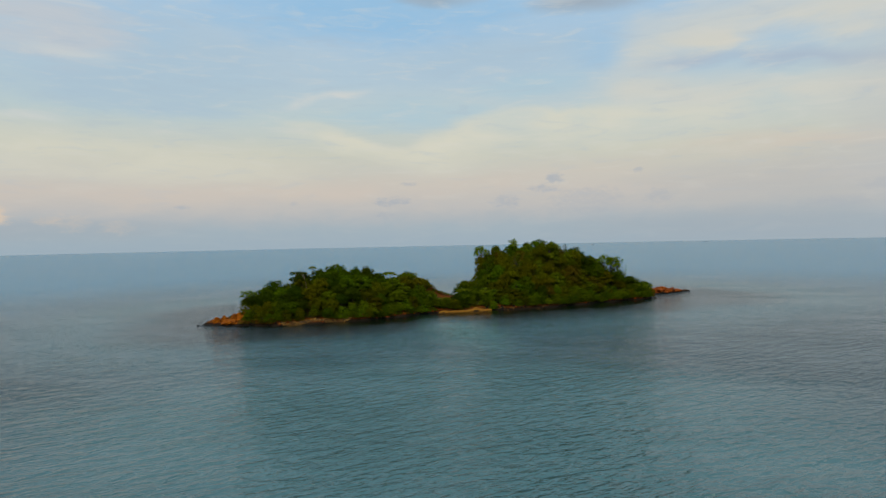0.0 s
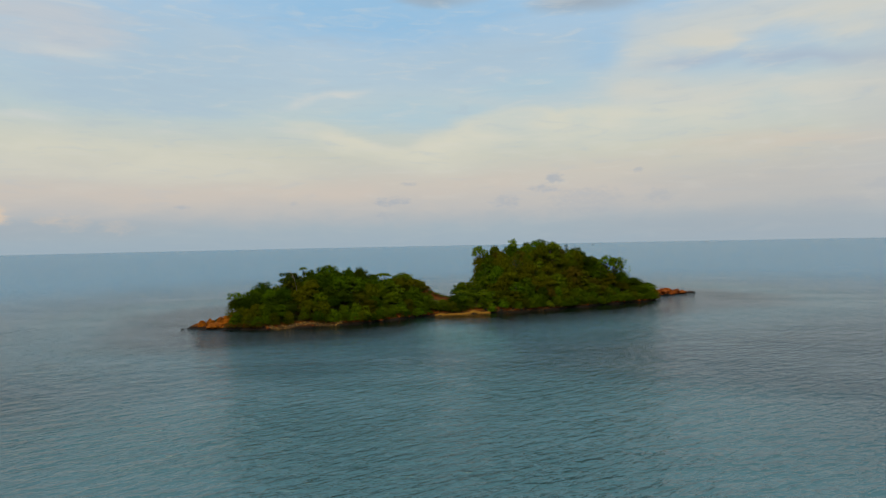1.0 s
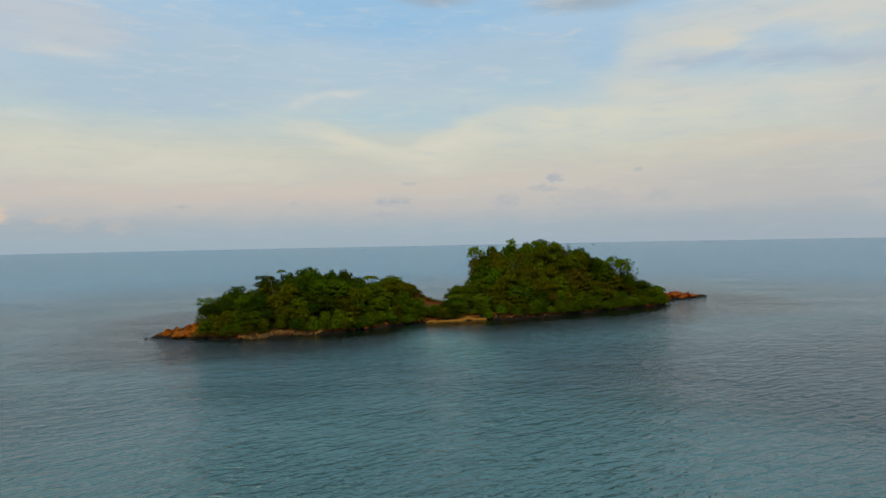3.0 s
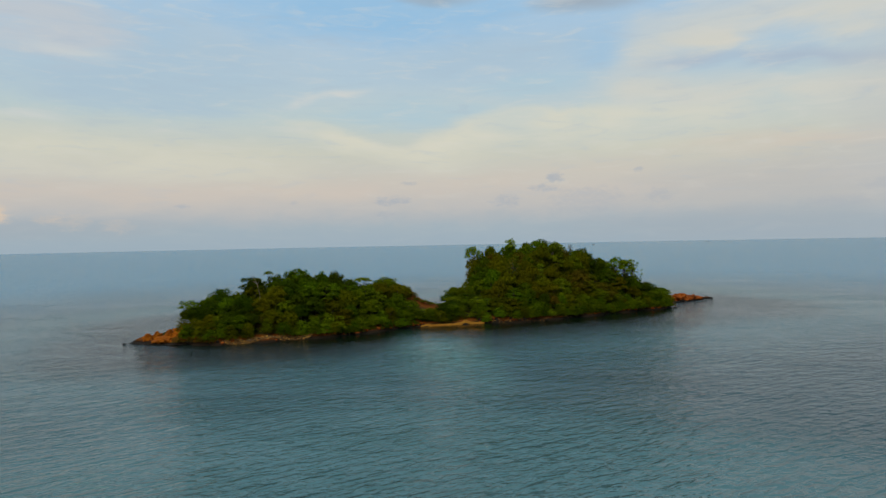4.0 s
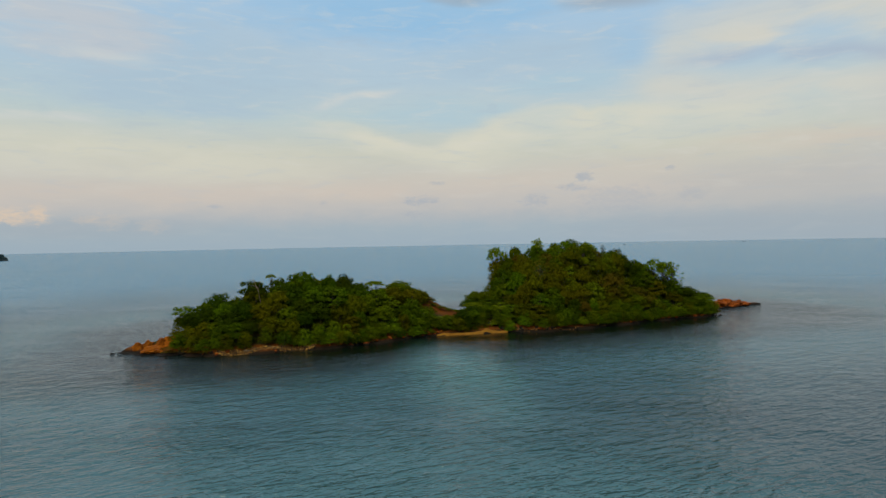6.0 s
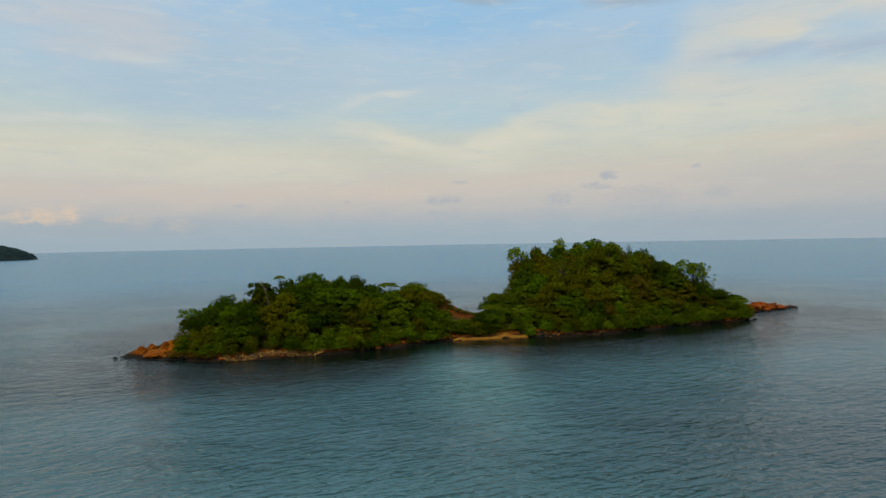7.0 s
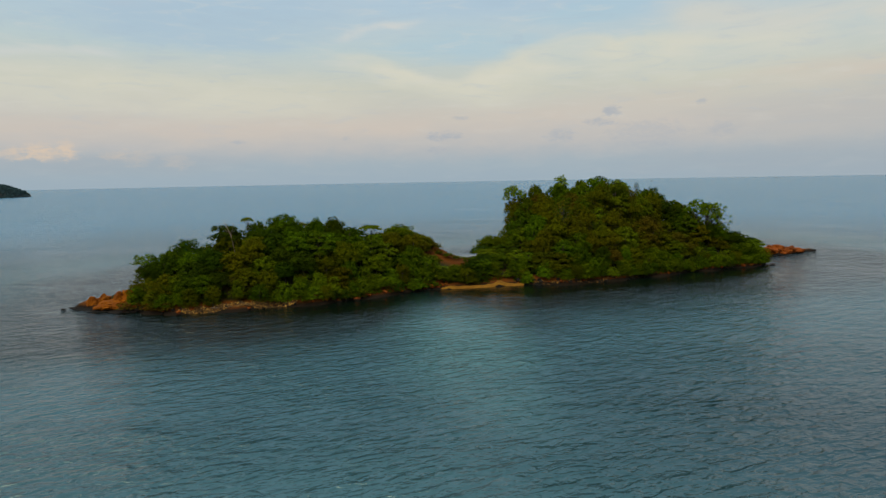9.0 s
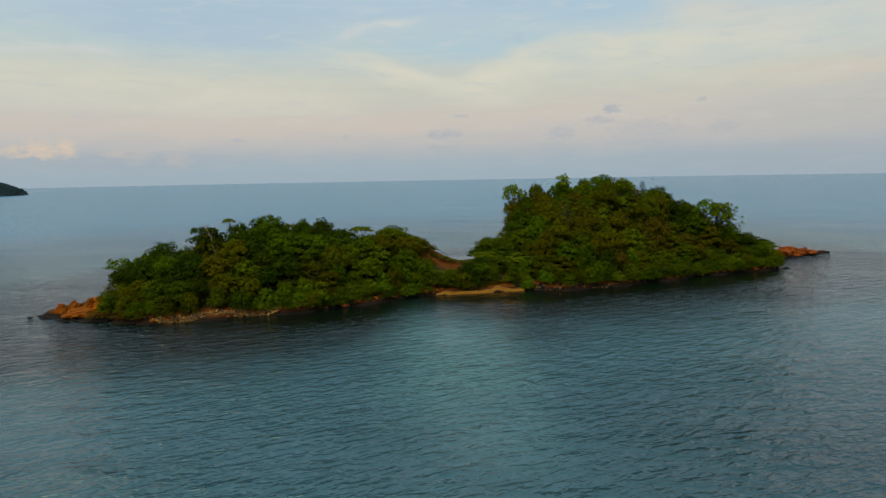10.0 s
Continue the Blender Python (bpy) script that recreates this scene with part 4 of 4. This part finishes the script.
for k, (x, y, wide, high) in enumerate([(-120.0, 223.8, 5.0, 0.6), (-116.5, 222.8, 6.5, 0.5), (-111.0, 222.0, 7.0, 0.5), (-105.5, 221.0, 7.0, 0.55), (-122.6, 221.6, 1.2, 0.5),
                                        (87.2, 353.6, 5.0, 1.3), (91.2, 356.8, 2.6, 1.2), (65.2, 315.2, 1.6, 1.0), (77.0, 344.4, 9.0, 0.9), (70.0, 339.6, 7.0, 0.9)]):
    rock("reef_rock", REEFS[k % 3], x, y, wide, wide * 0.6, high, 25 * (k % 3), "low dark wet rock at the waterline", 0.4, 0.0, "dark reef rocks")

BOULDERS = [rock_mesh("boulder", k + 31, 3, (RED_ROCK, ORANGE_ROCK, DARK_ROCK, BEACH_STONE)[k % 4], 0.4) for k in range(8)]


def boulders():
    rng = random.Random(11)
    for k in range(230):
        x = rng.uniform(-104, 64)
        y = shore_y(x, rng.uniform(-0.6, 2.0))
        if y is None or -34 < x < -15:
            continue
        size = rng.uniform(0.4, 1.2) if rng.random() < 0.85 else rng.uniform(1.2, 2.2)
        if -90 < x < -66 and rng.random() < 0.6:
            continue
        pick = rng.choice([0, 2, 2, 4, 6, 6, 0, 4, 1]) if x < -18 else rng.choice([0, 2, 2, 4, 6, 6, 3])
        rock("boulder", BOULDERS[pick], x, y, size, size * rng.uniform(0.7, 1), size * rng.uniform(0.5, 0.8), rng.uniform(0, 360),
             ("rust-red", "orange-brown", "dark wet", "pale brown")[pick % 4] + " boulder lying on the shore", 0.25, None, "shore boulders")


def stones(name, x0, x1, count, deep, label, seed):
    """A spread of small loose stones on the beach."""
    rng = np.random.default_rng(seed)
    bm = bmesh.new()
    bmesh.ops.create_icosphere(bm, subdivisions=1, radius=1)
    shape = np.array([v.co[:] for v in bm.verts])
    tri = np.array([[v.index for v in f.verts] for f in bm.faces])
    bm.free()
    verts, faces = [], []
    for k in range(count):
        x = rng.uniform(x0, x1)
        y = shore_y(x, rng.uniform(0.3, deep))
        size = rng.uniform(0.08, 0.27)
        p = shape * (1 + rng.uniform(-0.3, 0.3, (len(shape), 1))) * [size, size * rng.uniform(0.6, 1), size * rng.uniform(0.4, 0.7)]
        t = rng.uniform(0, 6.28)
        c, s = math.cos(t), math.sin(t)
        p = np.stack([p[:, 0] * c - p[:, 1] * s + x, p[:, 0] * s + p[:, 1] * c + y, p[:, 2] + float(ground(np.array(x), np.array(y))) + size * 0.2], -1)
        faces += (tri + len(verts)).tolist()
        verts += p.tolist()
    tagged(mesh_object(name, verts, faces, PEBBLE), label, "stones", kind="stuff")


def pebble_material():
    m, n, s = material("pebbles")
    geo = n.add("ShaderNodeNewGeometry")
    n.link(n.ramp(geo.outputs["Random Per Island"], [(0.0, (0.022, 0.010, 0.001)), (0.55, (0.070, 0.029, 0.001)), (0.85, (0.20, 0.090, 0.004)), (1.0, (0.46, 0.27, 0.04))]), s.inputs["Base Color"])
    s.inputs["Roughness"].default_value = 0.85
    return m


PEBBLE = pebble_material()
boulders()
stones("beach_stones", -90, -66, 3600, 2.4, "loose pale and orange-brown stones on a narrow beach", 3)
stones("beach_stones", -14, 22, 450, 1.6, "loose brown stones along the shore", 4)


def beach():
    """A tongue of dry sand under the saddle."""
    xs, steps = np.linspace(-35, -13, 45), np.linspace(0, 1, 9)
    verts = []
    for x in xs:
        k = (x + 24) / 11
        reach = 2.0 * math.sqrt(max(0.0, 1 - k ** 4)) + 0.2 * math.sin(x * 2.1)
        y0 = shore_y(x, -1.3)
        for q in steps:
            y = y0 + q * max(reach, 0.05)
            low = float(ground(np.array(x), np.array(y)))
            verts.append((x, y, max(low, 0.6 * q - 0.1) + 0.10 * math.sin(math.pi * min(q, 0.97) + 0.05)))
    n = len(steps)
    faces = [(a * n + b, (a + 1) * n + b, (a + 1) * n + b + 1, a * n + b + 1) for a in range(len(xs) - 1) for b in range(n - 1)]
    tagged(mesh_object("beach", verts, faces, SAND, smooth=True), "small tongue of dry tan sand below the saddle", "beach", kind="structure")


beach()


def driftwood(x, y, length, turn, r):
    rng = random.Random(int(x * 10))
    pts = [(length * (k / 5 - 0.5), rng.uniform(-0.1, 0.1), r + rng.uniform(-0.03, 0.05)) for k in range(6)]
    v, f = join([tube(pts, [r, r * 1.05, r * 0.95, r * 0.85, r * 0.7, r * 0.45], 8), tube([pts[3], (pts[3][0] + 0.3, 0.4, r * 2), (pts[3][0] + 0.5, 0.8, r * 3.2)], [r * 0.5, r * 0.4, r * 0.15], 6)])
    ob = mesh_object("driftwood_log", v, f, PALE_BARK, smooth=True)
    ob.matrix_world = pose(x, y, float(ground(np.array(x), np.array(y))) + 0.05, 0, 0, turn)
    tagged(ob, "bleached grey driftwood log on the shore rocks", "driftwood", "driftwood")


driftwood(-100.0, 225.0, 3.2, 8, 0.16)
driftwood(-82.5, 224.6, 2.2, 20, 0.12)
driftwood(13.0, 281.4, 2.4, -35, 0.14)


def dead_tree(x, y, top):
    base = float(ground(np.array(x), np.array(y)))
    h = top - base
    lean = [(0, 0, -1), (0.3, 0, h * 0.35), (-0.6, 0.1, h * 0.7), (-2.3, 0, h)]
    v, f = join([tube(lean, [0.20, 0.15, 0.11, 0.04], 8), tube([lean[2], (-2.6, 0.4, h * 0.82), (-3.8, 0.6, h * 0.9)], [0.06, 0.045, 0.015], 6),
                 tube([lean[2], (0.4, -0.4, h * 0.84), (0.9, -0.7, h * 0.96)], [0.06, 0.04, 0.015], 6), tube([(-1.6, 0, h * 0.87), (-2.9, -0.3, h * 0.95), (-3.3, -0.4, h * 1.02)], [0.04, 0.03, 0.012], 5)])
    ob = new("dead_tree")
    mesh_object("trunk", v, f, PALE_BARK, ob, "", True)
    ob.matrix_world = pose(x, y, base)
    tagged(ob, "bare dead tree with bleached grey limbs above the canopy", "tree", "trees of the island")


dead_tree(-86.3, 240.0, 20.4)


# ---------------------------------------------------------------- far things
def headland():
    """A wooded point on the far side of the water."""
    rng = np.random.default_rng(9)
    ux, uy = -0.86, 0.51  # along the point, away from its tip
    tx, ty = -1419, 1412

    def half(s):
        return 4 + 96 * (1 - math.exp(-s / 62))

    def height(s, q):
        return (32 * (1 - math.exp(-s / 40)) + max(s - 120, 0) * 0.03) * (1 - abs(q) ** 1.6)

    n, m = 70, 22
    verts = []
    for a in range(n):
        for b in range(m):
            s, q = (a / (n - 1)) ** 1.6 * 520, 2 * b / (m - 1) - 1
            t = q * half(s)
            verts.append((tx + ux * s - uy * t, ty + uy * s + ux * t, height(s, q) - 0.8))
    faces = [(a * m + b, (a + 1) * m + b, (a + 1) * m + b + 1, a * m + b + 1) for a in range(n - 1) for b in range(m - 1)]
    land = new("headland")
    tagged(land, "distant dark wooded headland across the water", "headland")
    mesh_object("slope", verts, faces, GREY_ROCK, land, "rocky slope", True)
    clumps = []
    for k in range(1560):
        s = rng.uniform(0, 520) if k < 1500 else rng.uniform(0, 16)
        q = rng.uniform(-0.97, 0.97)
        t = q * half(s)
        r = min(rng.uniform(3.5, 6), 0.9 + s * 0.10, 1.0 + 0.5 * height(s, q))
        clumps.append((tx + ux * s - uy * t, ty + uy * s + ux * t, height(s, q) + r * rng.uniform(0.1, 0.7), r, 0.9, 0.5))
    v, f = foliage(rng, clumps, 2.6, 1.6)
    # woods in the leaf colour that has the haze painted in
    ob = mesh_object("far_wood", v, f, LEAF["far"], land, "dense distant woods with haze put into their blue-green colour")
    tagged(ob, kind="stuff")


headland()


def fishing_boat(x, y, length, turn):
    boat = new("fishing_boat")
    tagged(boat, "small dark fishing boat far out on the sea", "boat", "far boats")
    bm_v, bm_f = [], []
    n = 9
    for k in range(n):
        q = k / (n - 1) * 2 - 1
        half = length * 0.14 * (1 - abs(q) ** 3) + 0.05
        sheer = 1.3 + 0.9 * q * q
        for side, z in ((-1, sheer), (-0.7, -0.4), (0.7, -0.4), (1, sheer)):
            bm_v.append((q * length / 2, side * half, z))
    for k in range(n - 1):
        for j in range(4):
            p, r = j, (j + 1) % 4
            bm_f.append((k * 4 + p, (k + 1) * 4 + p, (k + 1) * 4 + r, k * 4 + r))
    bm_f += [(0, 1, 2, 3), (n * 4 - 4, n * 4 - 1, n * 4 - 2, n * 4 - 3)]
    mesh_object("hull", bm_v, bm_f, HULL, boat)
    L, W = length * 0.16, length * 0.09
    cab = [(sx * L - length * 0.15, sy * W, z) for z in (1.2, 3.6) for sx, sy in ((-1, -1), (1, -1), (1, 1), (-1, 1))]
    mesh_object("cabin", cab, [(3, 2, 1, 0), (4, 5, 6, 7), (0, 1, 5, 4), (1, 2, 6, 5), (2, 3, 7, 6), (3, 0, 4, 7)], CABIN, boat, "pale cabin")
    v, f = tube([(length * 0.12, 0, 1), (length * 0.12, 0, 6)], [0.12, 0.07], 6)
    mesh_object("mast", v, f, HULL, boat)
    boat.matrix_world = pose(x, y, 0, 0, 0, turn)


HULL = plain_material("boat_hull", (0.06, 0.07, 0.08))
CABIN = plain_material("boat_cabin", (0.35, 0.36, 0.36))
fishing_boat(338, 3000, 15, 8)
fishing_boat(993, 3486, 18, -15)
